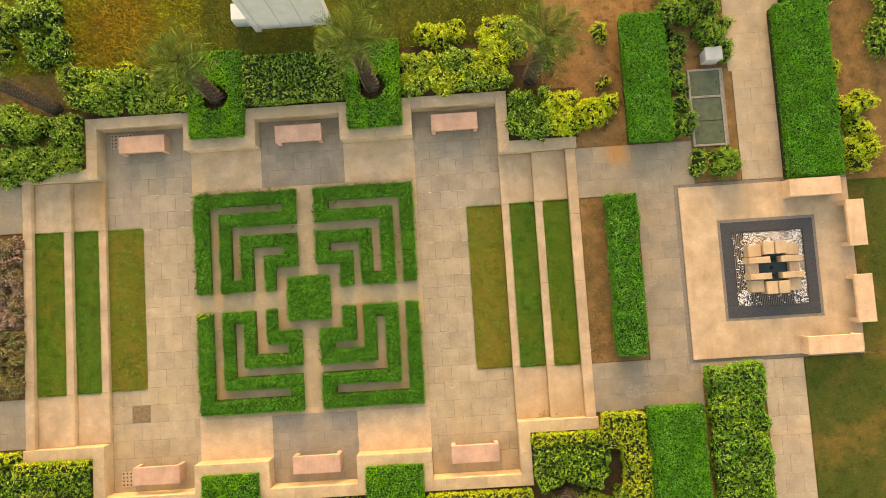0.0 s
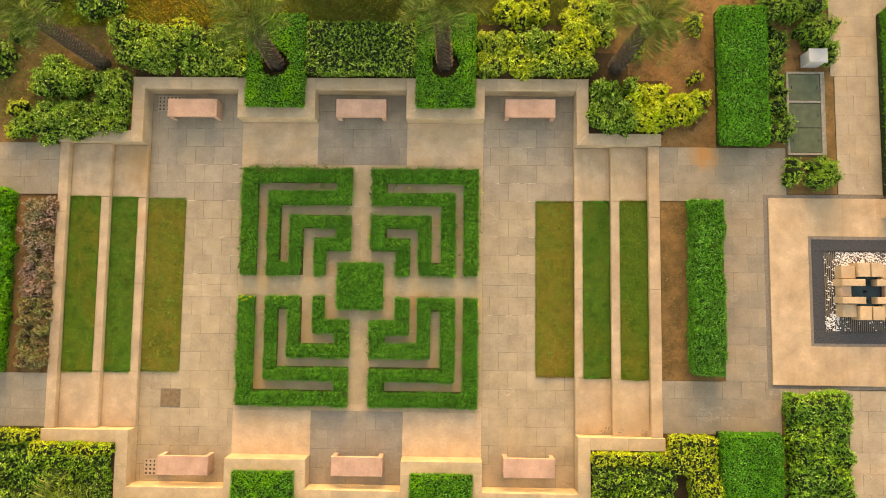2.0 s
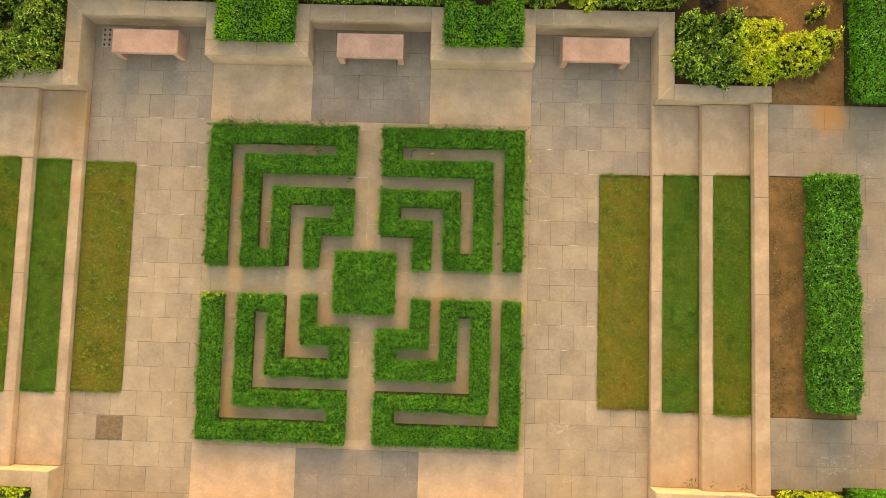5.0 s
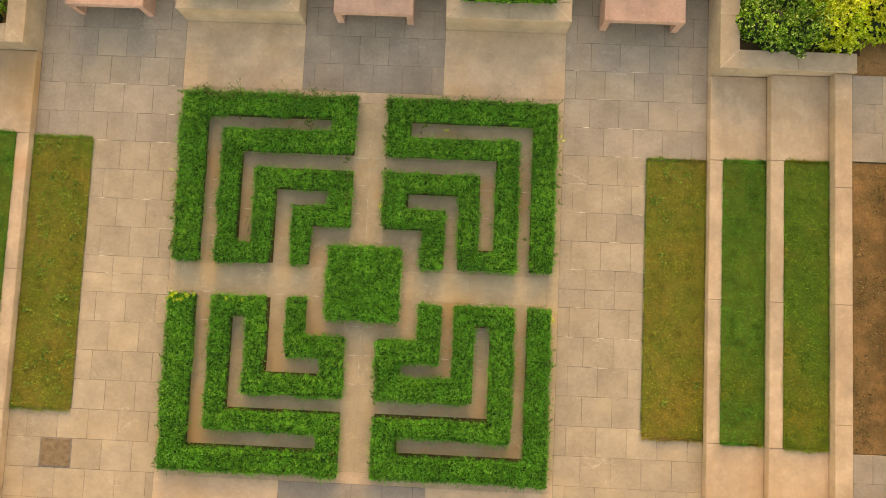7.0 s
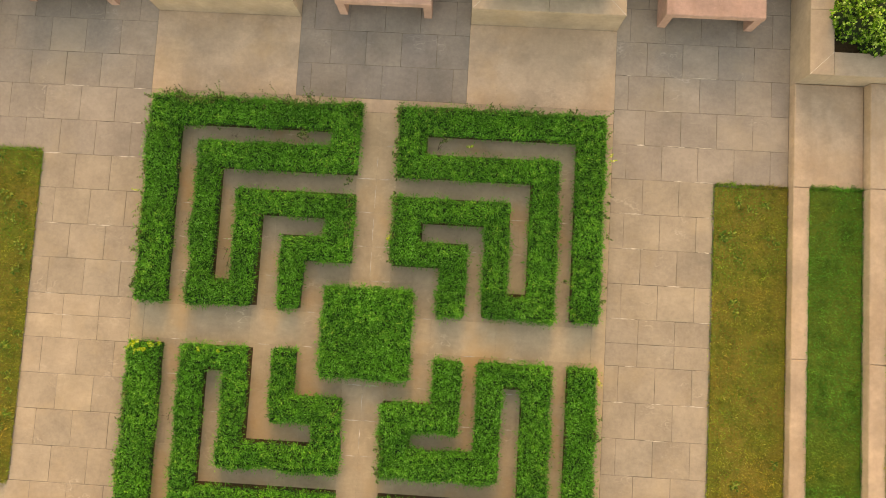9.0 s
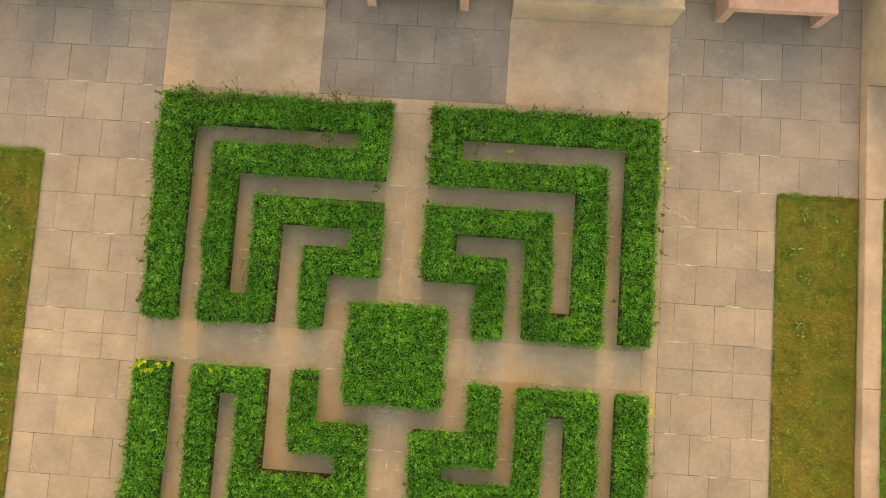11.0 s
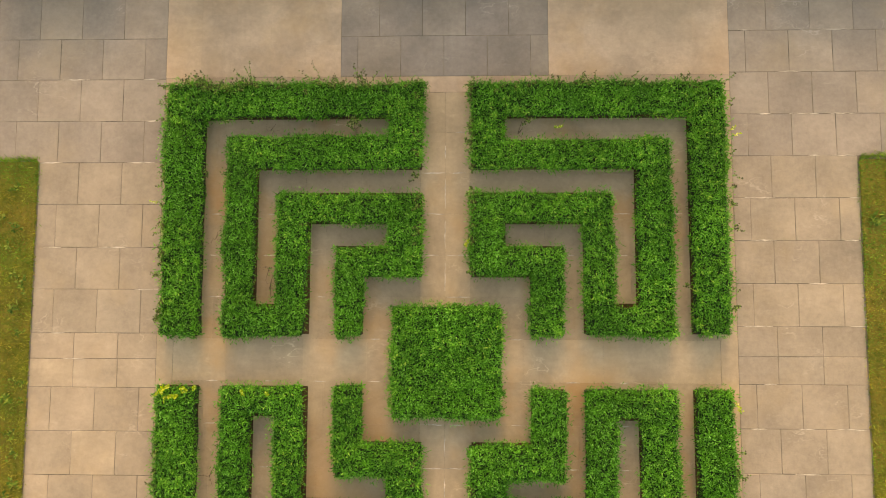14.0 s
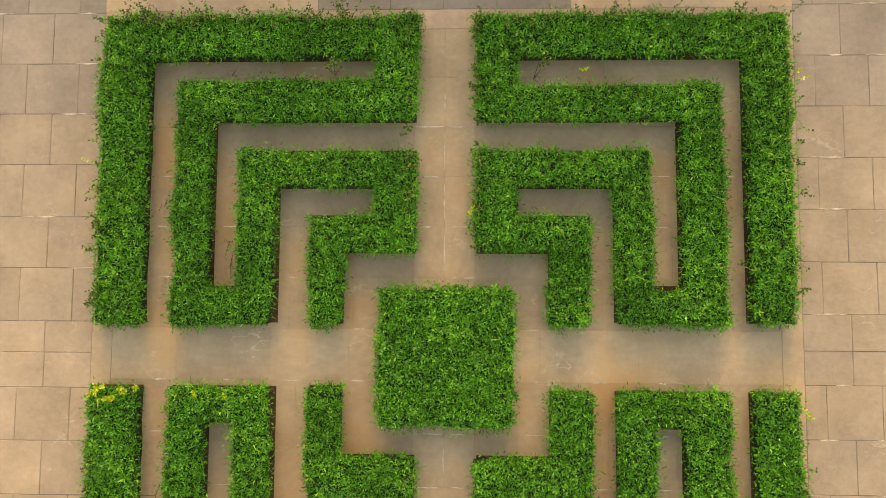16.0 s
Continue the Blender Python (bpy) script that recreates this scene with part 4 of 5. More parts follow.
for s, word, bay, jut in ((1, "north", BAY_N, JUT_N),):
    for q, side, x in ((-1, "west", W1), (1, "east", X1)):
        mitre(x, s * SIDE, x + q * T, s * (SIDE + T), "wall_" + word + "_" + side)
        mitre(x, bay, x + q * T, bay + s * T, "wall_" + word + "_" + side)
        for e, inner in ((A, 1), (B, -1)):
            mitre(q * e, jut, q * (e + inner * T), jut + s * T, "planter_wall_" + word + "_" + side)

for x, word in ((-0.64, "middle"), (0.61, "middle"), (4.48, "east"), (5.88, "east")):
    mitre(x, BAY_N + 0.01, x, BAY_N + T - 0.01, "wall_north_" + word)

# ---- benches ----
def bench(x, y, z, turn, length, depth, label, mat=None, height=0.51):
    ob = thing("bench", (x, y, z), label, "bench", "stone benches")
    mat = mat or M_PINK
    part("seat", block_mesh(length, depth, 0.11, mat, 0.012), ob, at=(x, y, z + height - 0.11))
    for s in (-1, 1):
        part("leg", block_mesh(0.14, depth - 0.012, height - 0.111, mat, 0.004), ob, at=(x + s * (length / 2 - 0.075), y, z))
    ob.rotation_euler[2] = radians(turn)
    return ob


for x, y in ((-5.60, 5.83), (0.0, 5.85), (5.56, 5.88)):
    bench(x, y, 0.003, 0, 1.64, 0.60, "pink sandstone bench against the low wall of its bay")
for x, y in ((-5.42, -5.74), (0.11, -5.68), (5.54, -5.64)):
    bench(x, y, 0.003, 0, 1.62, 0.60, "pink sandstone bench against the low wall of its bay")

# ---- the hedge maze ----
# the hedge lines from the outside in, for each side of the maze
BANDS_E = ((3.42, 3.89), (2.67, 3.15), (1.94, 2.37), (1.20, 1.67))
BANDS_W = ((3.42, 3.94), (2.64, 3.11), (1.88, 2.35), (1.12, 1.53))
BANDS_N = ((3.42, 3.89), (2.68, 3.13), (1.90, 2.37), (1.15, 1.61))
BANDS_S = ((3.38, 3.88), (2.62, 3.09), (1.87, 2.35), (1.10, 1.56))


def quadrant(sx, sy):
    """Four nested angles joined in turn at their ends, so that one hedge winds from the outside in."""
    bx, by = BANDS_E if sx > 0 else BANDS_W, BANDS_N if sy > 0 else BANDS_S
    px, py = (0.38, 0.37) if sx > 0 else (0.30, 0.35)
    rects = []
    for (a, b), (c, d) in zip(bx, by):
        rects.append((px, b, c, d))
        rects.append((a, b, py, d))
    rects.append((px, px + 0.50, by[1][0], by[0][1]))
    rects.append((bx[2][0], bx[1][1], py, py + 0.44))
    rects.append((px, px + 0.50, by[3][0], by[2][1]))
    return [(*sorted((sx * x0, sx * x1)), *sorted((sy * y0, sy * y1))) for x0, x1, y0, y1 in rects]


MAZE_H = 0.27
QUARTERS = {}


def foot_shade(rects, hedge_thing):
    """Dark strip, hardly wider than the foot, standing in for a maze hedge's shaded stems."""
    grown = [(a + 0.010, b - 0.010, c + 0.010, d - 0.010) for a, b, c, d in rects]
    xs, ys = sorted({v for r in grown for v in r[:2]}), sorted({v for r in grown for v in r[2:]})
    at = hedge_thing.location
    verts = [(x - at.x, y - at.y, 0) for x in xs for y in ys]
    faces = []
    for i in range(len(xs) - 1):
        for j in range(len(ys) - 1):
            x, y = (xs[i] + xs[i + 1]) / 2, (ys[j] + ys[j + 1]) / 2
            if any(a < x < b and c < y < d for a, b, c, d in grown):
                p = i * len(ys) + j
                faces.append((p, p + len(ys), p + len(ys) + 1, p + 1))
    part("soil", mesh_from("soil", verts, faces, M_DARKSOIL), hedge_thing, "dark strip for the shaded foot", (at.x, at.y, 0.006))


for sx, sy in ((-1, 1), (1, 1), (-1, -1), (1, -1)):
    QUARTERS[sx, sy] = hedge("maze_hedge", quadrant(sx, sy), 0.0, MAZE_H, L_HEDGE, "clipped green hedge winding through a quarter of the maze", density=8200, size=(0.038, 0.0135), step=0.075, group="maze hedges", rough=0.05, inset=0.030, shoots=0.26, shoot_leaf=L_SHOOT, lift=0.5, tufts=105, taper=0.015, wobble=0.045, bare=0.62)
    foot_shade(quadrant(sx, sy), QUARTERS[sx, sy])
square = hedge("square_hedge", [(-0.69, 0.79, -0.76, 0.75)], 0.0, MAZE_H + 0.02, L_HEDGE, "clipped square hedge at the centre of the maze", density=8600, size=(0.037, 0.0150), inset=0.030, rough=0.045, shoots=0.26, shoot_leaf=L_SHOOT, lift=0.5, tufts=105, taper=0.015, wobble=0.045, bare=0.62)
foot_shade([(-0.69, 0.79, -0.76, 0.75)], square)

# ---- terraces: east, west and the paths ----
terrace = thing("terrace_east", (11.5, 0, SOIL - 0.03), "grey sandstone paving of the fountain terrace", "paving", kind="structure")
west = thing("terrace_west", (-12, 0, SOIL - 0.03), "grey sandstone paving beside the flower bed", "paving", kind="structure")
path = thing("path", (16.1, 6, SOIL - 0.03), "buff sandstone garden path", "path", kind="structure")
Z0 = SOIL - 0.04


def paved(x0, x1, y0, y1, mat, parent, pitch=0.6, widths=(0.6, 0.9, 0.6, 0.75), start=0, gap=0.007):
    n = max(1, round((y1 - y0) / pitch))
    slab("bedding", x0, x1, y0, y1, Z0 - 0.02, TERRACE - 0.0035, M_JOINT, parent)
    for k in range(n):
        a, b = y0 + (y1 - y0) * k / n, y0 + (y1 - y0) * (k + 1) / n
        course(x0, x1, a, b, mat, widths, start + k, parent, z=TERRACE, thick=0.04, gap=gap)


paved(X4, 13.78, 2.86, 4.62, M_TERRACE, terrace)
paved(X4, 13.42, -4.50, -2.86, M_TERRACE, terrace, start=1)
paved(11.72, 13.06, -2.86, 2.86, M_TERRACE, terrace, 0.58, (0.75, 0.6))
paved(-14.5, W4, 2.90, 4.62, M_TERRACE, west)
paved(-14.5, W4, -4.60, -2.90, M_TERRACE, west, start=1)
M_PATH = stone("buff_path_slab", [(0.365, 0.292, 0.222), (0.405, 0.325, 0.25), (0.345, 0.28, 0.218), (0.385, 0.305, 0.23)], (0.42, 0.26, 0.14), 0.4)
paved(15.42, 16.84, 3.12, 7.0, M_PATH, path, 0.62, (0.6, 0.80), gap=0.004)
paved(15.30, 16.84, 7.0, 9.0, M_PATH, path, 0.62, (0.84, 0.7), gap=0.004)
paved(15.30, 17.26, 9.0, 14.0, M_PATH, path, 0.62, (0.84, 0.6), gap=0.004)
paved(15.50, 16.88, -12.0, -3.08, M_PATH, path, 0.62, (0.6, 0.76))
paved(13.40, 15.52, -3.62, -3.06, M_PATH, path, 0.62, (0.6, 0.76))

# ---- fountain platform ----
platform = thing("fountain_platform", (16.0, 0, SOIL - 0.03), "cream sandstone platform round the fountain", "platform", kind="structure")
PX0, PX1, PY0, PY1 = 13.16, 18.95, -2.94, 2.98
slab("edging", 13.02, PX1 + 0.03, PY0 - 0.12, PY1 + 0.12, Z0 - 0.02, TERRACE + 0.005, M_BAND, platform)
FX0, FX1, FY0, FY1 = 14.38, 17.72, -1.72, 1.76
def panels(x0, x1, y0, y1, nx, ny):
    for i in range(nx):
        for j in range(ny):
            slab("platform_slab", x0 + (x1 - x0) * i / nx + 0.001, x0 + (x1 - x0) * (i + 1) / nx - 0.001, y0 + (y1 - y0) * j / ny + 0.001, y0 + (y1 - y0) * (j + 1) / ny - 0.001, TERRACE - 0.03, TERRACE + 0.05, M_CREAM, platform, c=0.003)


panels(PX0, FX0, PY0, PY1, 1, 5)
panels(FX1, PX1, PY0, PY1, 1, 5)
panels(FX0, FX1, PY0, FY0, 3, 1)
panels(FX0, FX1, FY1, PY1, 3, 1)

fountain = thing("fountain", (16.05, 0.02, TERRACE), "square fountain of cream blocks in a dark granite pebble basin", "fountain")
FZ = TERRACE
def rim(a, b, c, d, w, z0, z1, mat, name):
    for x0, x1, y0, y1 in ((a, b, d - w, d), (a, b, c, c + w), (a, a + w, c + w, d - w), (b - w, b, c + w, d - w)):
        slab(name, x0 + 0.001, x1 - 0.001, y0 + 0.001, y1 - 0.001, z0, z1, mat, fountain, c=0.004)


rim(FX0, FX1, FY0, FY1, 0.10, FZ - 0.04, FZ + 0.045, M_BAND, "basin_border")
rim(FX0 + 0.10, FX1 - 0.10, FY0 + 0.10, FY1 - 0.10, 0.36, FZ - 0.04, FZ + 0.055, M_GRANITE, "basin_rim")
IX0, IX1, IY0, IY1 = FX0 + 0.46, FX1 - 0.46, FY0 + 0.46, FY1 - 0.46
slab("basin_floor", IX0, IX1, IY0, IY1, FZ - 0.04, FZ - 0.02, M_GRANITE, fountain)
n_bars = 40
for k in range(n_bars):
    x = IX0 + (IX1 - IX0) * (k + 0.5) / n_bars
    slab("grating_bar", x - 0.012, x + 0.012, IY0 + 0.004, IY1 - 0.004, FZ - 0.02, FZ + 0.012, M_METAL, fountain, c=0.003)
# pebbles lie thick to the north and in the corners, thin along the west and south
pv, pf = [], []
prng = random.Random(5)
for _ in range(6200):
    x, y = prng.uniform(IX0 + 0.03, IX1 - 0.03), prng.uniform(IY0 + 0.03, IY1 - 0.03)
    u, v = (x - IX0) / (IX1 - IX0), (y - IY0) / (IY1 - IY0)
    want = 0.95 if v > 0.80 and u > 0.17 else 0.16 if u < 0.17 and v > 0.22 else 0.9 if u < 0.2 else 0.04 if v < 0.2 and u < 0.8 else 0.75
    want *= 0.75 + 0.5 * noise.noise((x * 3, y * 3, 0))
    if prng.random() > want * 0.95:
        continue
    r, z, base, spin = prng.uniform(0.015, 0.030), FZ + 0.02, len(pv), prng.uniform(0, 6.3)
    for k in range(6):
        t = spin + k * math.pi / 3
        pv.append((x + r * math.cos(t), y + r * 0.75 * math.sin(t), z))
    for k in range(6):
        t = spin + k * math.pi / 3
        pv.append((x + 0.6 * r * math.cos(t), y + 0.45 * r * math.sin(t), z + 0.6 * r))
    pf += [(base + k, base + (k + 1) % 6, base + 6 + (k + 1) % 6, base + 6 + k) for k in range(6)] + [tuple(base + 6 + k for k in range(6))]
pm, pnt, pb = material("pebbles")
pcol = ramp(pnt, pnt.nodes.new("ShaderNodeNewGeometry").outputs["Random Per Island"], [(0, (0.40, 0.38, 0.38)), (0.3, (0.72, 0.71, 0.74)), (1, (0.84, 0.84, 0.88))])
pnt.links.new(pcol, pb.inputs["Base Color"])
pb.inputs["Roughness"].default_value = 0.6
tagged(part("pebble_layer", mesh_from("pebbles", [(x - 16.05, y - 0.02, z - FZ) for x, y, z in pv], pf, pm, True), fountain, "white river pebbles", (16.05, 0.02, FZ)), kind="stuff")
# the stone blocks: low corner blocks, and pairs of taller slabs on each side of a dark well
cx, cy = 16.05, 0.02
slab("water", cx - 0.50, cx + 0.50, cy - 0.50, cy + 0.50, FZ - 0.015, FZ + 0.16, M_WATER, fountain, "dark still water in the well", c=0.002)
for sx in (-1, 1):
    for sy in (-1, 1):
        a = sorted((cx + sx * 0.40, cx + sx * 0.84))
        b = sorted((cy + sy * 0.40, cy + sy * 0.80))
        slab("corner_block", *a, *b, FZ - 0.015, FZ + 0.34, M_CREAM, fountain, c=0.012)
        a = sorted((cx + sx * 0.02, cx + sx * 0.38))
        b = sorted((cy + sy * 0.46, cy + sy * 0.88))
        slab("upright_block", *a, *b, FZ - 0.015, FZ + 0.46, M_CREAM, fountain, c=0.012)
        a = sorted((cx + sx * 0.18, cx + sx * 0.90))
        b = sorted((cy + sy * 0.17, cy + sy * 0.38))
        slab("side_block", *a, *b, FZ - 0.015, FZ + 0.46, M_CREAM, fountain, c=0.012)

for sx in (-1, 1):   # low blocks in the side recesses
    a = sorted((cx + sx * 0.52, cx + sx * 0.84))
    slab("low_block", *a, cy - 0.165, cy + 0.165, FZ - 0.015, FZ + 0.30, M_PALEPINK, fountain, c=0.01)

for x, y in ((cx + 0.02, cy + 0.28), (cx - 0.02, cy), (cx + 0.02, cy - 0.28)):   # jets in the well
    ring = [(0.055 * math.cos(k * math.pi / 6), 0.055 * math.sin(k * math.pi / 6)) for k in range(12)]
    tube = mesh_from("jet", [(a, b, 0.0) for a, b in ring] + [(0.8 * a, 0.8 * b, 0.05) for a, b in ring] + [(0.45 * a, 0.45 * b, 0.05) for a, b in ring] + [(0.45 * a, 0.45 * b, 0.01) for a, b in ring],
                     [(r * 12 + k, r * 12 + (k + 1) % 12, (r + 1) * 12 + (k + 1) % 12, (r + 1) * 12 + k) for r in range(3) for k in range(12)] + [tuple(36 + k for k in range(12))], M_METAL)
    part("jet", tube, fountain, "dark metal water jet", (x, y, FZ + 0.16))

PZ = TERRACE + 0.052
bench(17.56, 2.66, PZ, 0, 1.72, 0.60, "pale sandstone bench on the fountain platform", M_PALEPINK)
bench(17.68, -2.64, PZ, 0, 1.80, 0.60, "pale sandstone bench on the fountain platform", M_PALEPINK)
bench(18.80, 1.36, PZ, 90, 1.56, 0.60, "pale sandstone bench at the platform edge by the lawn", M_PALEPINK)
bench(18.82, -1.18, PZ, 90, 1.60, 0.60, "pale sandstone bench at the platform edge by the lawn", M_PALEPINK)

# ---- planting in the square planters ----
PALMS = [(-8.60, 7.28, 3.95, 3), (-2.82, 7.30, 3.45, 10), (2.74, 7.32, 4.1, -3), (8.32, 7.24, 3.5, 4)]
for s, jut in ((1, JUT_N), (-1, JUT_S)):
    for q, px in ((-1, -2.82), (1, 2.74)):
        a, b = sorted((q * 1.84, q * 3.72))
        y0, y1 = sorted((jut + s * 0.36, jut + s * 3.40))
        hole = [(px, s * 7.24, 0.50)] if s > 0 or q < 0 else []
        hedge("planter_hedge", [(a, b, y0, y1)], SOIL - 0.03, 0.92, L_PLANTER, "bright clipped hedge filling a square planter round a palm" if hole else "bright clipped hedge filling a square planter", density=2050, size=(0.057, 0.030), holes=hole, group="planter hedges", rough=0.04, inset=0.02)

# dark soil in the planted beds
for x0, x1, y0, y1 in ((W1 - T, X1 + T, BAY_N + T, 8.75), (W1 - T, X1 + T, -8.75, BAY_S - T), (-A - T * 5.6, -A - T, JUT_N + T, BAY_N + T), (A + T, A + T * 5.6, JUT_N + T, BAY_N + T),
                       (-A - T * 5.6, -A - T, BAY_S - T, JUT_S - T), (A + T, A + T * 5.6, BAY_S - T, JUT_S - T), (X1 + T, 9.9, SIDE + T, 6.83), (X1 + T + 0.004, 8.75, 6.834, 7.75), (-11.6, W1 - T, -9.0, -SIDE - T), (X1 + T, 11.34, -9.2, -SIDE - T)):
    bed = slab("mulch_bed", x0 + 0.002, x1 - 0.002, y0 + 0.002, y1 - 0.002, SOIL - 0.05, SOIL - 0.012, M_DARKSOIL)
    tagged(bed, "dark soil under the bed planting", "soil", kind="structure")

bed = slab("brown_bed", -14.0, W1 - T, SIDE + T, 9.0, SOIL - 0.05, SOIL - 0.016, M_BEDSOIL)
tagged(bed, "brown soil between loose corner shrubs", "soil", kind="structure")
bed = slab("brown_bed", 18.74, 27.0, 3.12, 14.0, SOIL - 0.05, SOIL - 0.016, M_BEDSOIL)
tagged(bed, "bare brown soil beyond the long hedge", "soil", kind="structure")

# ---- clipped hedges on the terraces ----
hedge("bed_hedge", [(10.50, 11.62, -2.70, 2.90)], SOIL - 0.03, 1.12, L_BED, "dense rounded hedge along the terrace bed", density=3200, size=(0.052, 0.030), rough=0.13, inset=0.05, wobble=0.09, shoulder=0.12, bare=0.06, shoots=0.05)
hedge("tall_hedge", [(11.58, 13.0, 4.66, 9.1)], SOIL - 0.03, 1.12, L_DEEP, "tall clipped green hedge beside the terrace", density=2600, shoots=0.06, shoulder=0.07, size=(0.060, 0.028), rough=0.04)
hedge("tall_hedge", [(16.86, 18.62, 3.06, 9.1), (17.3, 18.70, 9.0, 12.5)], SOIL - 0.03, 1.12, L_DEEP, "long clipped green hedge beside the garden path", density=2600, shoots=0.06, shoulder=0.07, size=(0.060, 0.028), rough=0.04)
hedge("tall_hedge", [(11.36, 13.16, -10.0, -4.40)], SOIL - 0.03, 1.10, L_DEEP, "clipped green hedge below the terrace", density=2600, shoots=0.06, shoulder=0.07, size=(0.060, 0.028), rough=0.04)
hedge("loose_hedge", [(13.46, 15.36, -10.0, -3.10)], SOIL - 0.03, 1.06, L_LOOSE, "loose green hedge beside the garden path", whorls=330, size=(0.066, 0.032), rough=0.30, spread=1.1, inset=0.08, lift=0.4, wobble=0.16, shoulder=0.16, shoots=0.1)
hedge("terrace_hedge", [(-13.4, -11.16, -2.85, 2.88)], SOIL - 0.03, 1.10, L_BRIGHT, "bright green hedge behind the flower bed", bare=0.06, density=1700, size=(0.07, 0.036), rough=0.30, inset=0.05, wobble=0.22, shoulder=0.16, tufts=40)

# ---- lawns and rough grass ----
turf(-13.0, -3.3, 8.6, 13.0, SOIL - 0.032, L_ROUGH, "rough dry grass, yellow and orange in drifts", 480, 0.22, M_ROUGH_GROUND, "rough_grass", 0.9, 0.022)
turf(-12.4, -7.6, 5.2, 8.58, SOIL - 0.026, L_ROUGH_GREEN, "thin olive grass over bare brown soil", 260, 0.15, M_BEDSOIL, "rough_grass", 0.9, 0.020)
turf(-3.3, 8.9, 8.7, 13.0, SOIL - 0.032, L_ROUGH_GREEN, "rough olive grass with dry patches", 420, 0.16, M_OLIVE_GROUND, "rough_grass", 0.9, 0.022)
turf(19.0, 23.0, -3.0, 2.9, SOIL - 0.032, L_LAWN, "worn dark lawn beyond the fountain platform", 420, 0.06, M_LAWN_GROUND, "lawn", 0.9, 0.012)
turf(16.92, 23.0, -11.0, -3.06, SOIL - 0.032, L_LAWN, "worn dark lawn beside the garden path", 360, 0.06, M_LAWN_GROUND, "lawn", 0.9, 0.012)

# ---- bushes in the beds ----
srng = random.Random(11)


def bushes(x0, x1, y0, y1, h, leaf, label, pitch=0.75, size=(0.096, 0.050), density=880, name="shrub", jitter=0.30, gaps=()):
    """Separate bushes set close together over a bed."""
    pitch *= 0.82
    nx, ny = max(1, round((x1 - x0) / pitch)), max(1, round((y1 - y0) / pitch))
    for i in range(nx):
        for j in range(ny):
            x = x0 + (x1 - x0) * (i + 0.5) / nx + srng.gauss(0, 0.75 * jitter) * pitch
            y = y0 + (y1 - y0) * (j + 0.5) / ny + srng.gauss(0, 0.75 * jitter) * pitch
            if any((x - a) ** 2 + (y - b) ** 2 < r * r for a, b, r in gaps) or not (-12.2 < x < 21.6 and -9.0 < y < 11.4):
                continue
            grow = srng.uniform(0.92, 1.32)
            rx, ry = pitch * grow * srng.uniform(0.6, 0.85), pitch * grow * srng.uniform(0.6, 0.85)
            x, y = min(max(x, x0 + 0.85 * rx), x1 - 0.85 * rx) if x1 - x0 > 1.8 * rx else x, min(max(y, y0 + 0.9 * ry), y1 - 0.9 * ry) if y1 - y0 > 1.9 * ry else y
            top = h * (0.45 + 0.55 * grow) * srng.uniform(0.8, 1.15)
            k = [(x, y, rx * 0.82, ry * 0.82, top)]
            for _ in range(5):   # side shoots of uneven reach
                t, reach = srng.uniform(0, 6.28), srng.uniform(0.35, 0.80)
                k.append((x + reach * rx * math.cos(t), y + reach * ry * math.sin(t), rx * srng.uniform(0.28, 0.5), ry * srng.uniform(0.28, 0.5), top * srng.uniform(0.5, 1.12)))
            shrub(name, k, SOIL - 0.03, leaf, label, density=density, size=size, group="bed shrubs", core=M_STALK if name == "flowering_plant" else None)


PALM_GAPS = [(x, y, 0.5) for x, y, *_ in PALMS] + [(8.25, -7.3, 0.6), (-8.7, -7.45, 0.5)]
# north beds
hedge("shrub_bed", [(-1.82, 1.84, BAY_N + T + 0.03, 8.66)], SOIL - 0.03, 1.02, L_SHRUB_DARK, "dark variegated shrubs clipped level behind the middle wall", "shrub", whorls=330, size=(0.064, 0.034), rough=0.14, spread=1.0, lift=0.35, inset=0.05)
bushes(-7.3, -3.72, 6.82, 8.6, 0.62, L_OLIVE, "yellow-green shrub behind the low wall", 0.72)
shrub("shrub", [(-4.05, 7.35, 0.42, 0.40, 0.66), (-4.2, 7.75, 0.3, 0.3, 0.6)], SOIL - 0.03, L_GOLD, "bright yellow-green shrub beside the planter hedge")
shrub("shrub", [(-5.9, 8.45, 0.40, 0.36, 0.7)], SOIL - 0.03, L_GOLD, "bright yellow-green shrub at the edge of the grass")
bushes(-10.5, -8.9, 6.0, 7.15, 0.74, L_SHRUB_DARK, "dark green shrub in the corner behind the steps wall", 0.78, gaps=PALM_GAPS)
bushes(-8.9, -7.54, 6.0, 7.05, 0.66, L_OLIVE, "olive green shrub behind the steps wall", 0.78, gaps=PALM_GAPS)
bushes(-10.7, -7.54, 4.98, 6.0, 0.66, L_OLIVE, "olive green shrub behind the steps wall", 0.78, gaps=PALM_GAPS)
shrub("shrub", [(-8.05, 5.25, 0.36, 0.28, 0.66), (-8.5, 5.2, 0.26, 0.22, 0.6)], SOIL - 0.03, L_GOLD, "yellow-green shrub in the angle of the steps wall")
bushes(-8.3, -6.4, 7.0, 8.75, 0.72, L_OLIVE, "loose olive shrub beside a leaning palm", 0.8, (0.10, 0.05), 560, gaps=[(-8.4, 7.3, 0.45), (-6.5, 8.6, 0.3)])
bushes(-9.6, -7.9, 8.7, 10.2, 0.75, L_SHRUB_DARK, "loose dark green shrub in the corner bed", 0.85, (0.11, 0.055), 520)
bushes(-10.9, -8.2, 10.0, 12.2, 0.8, L_OLIVE, "loose dark green shrub in the corner bed", 0.95, (0.11, 0.055), 480)
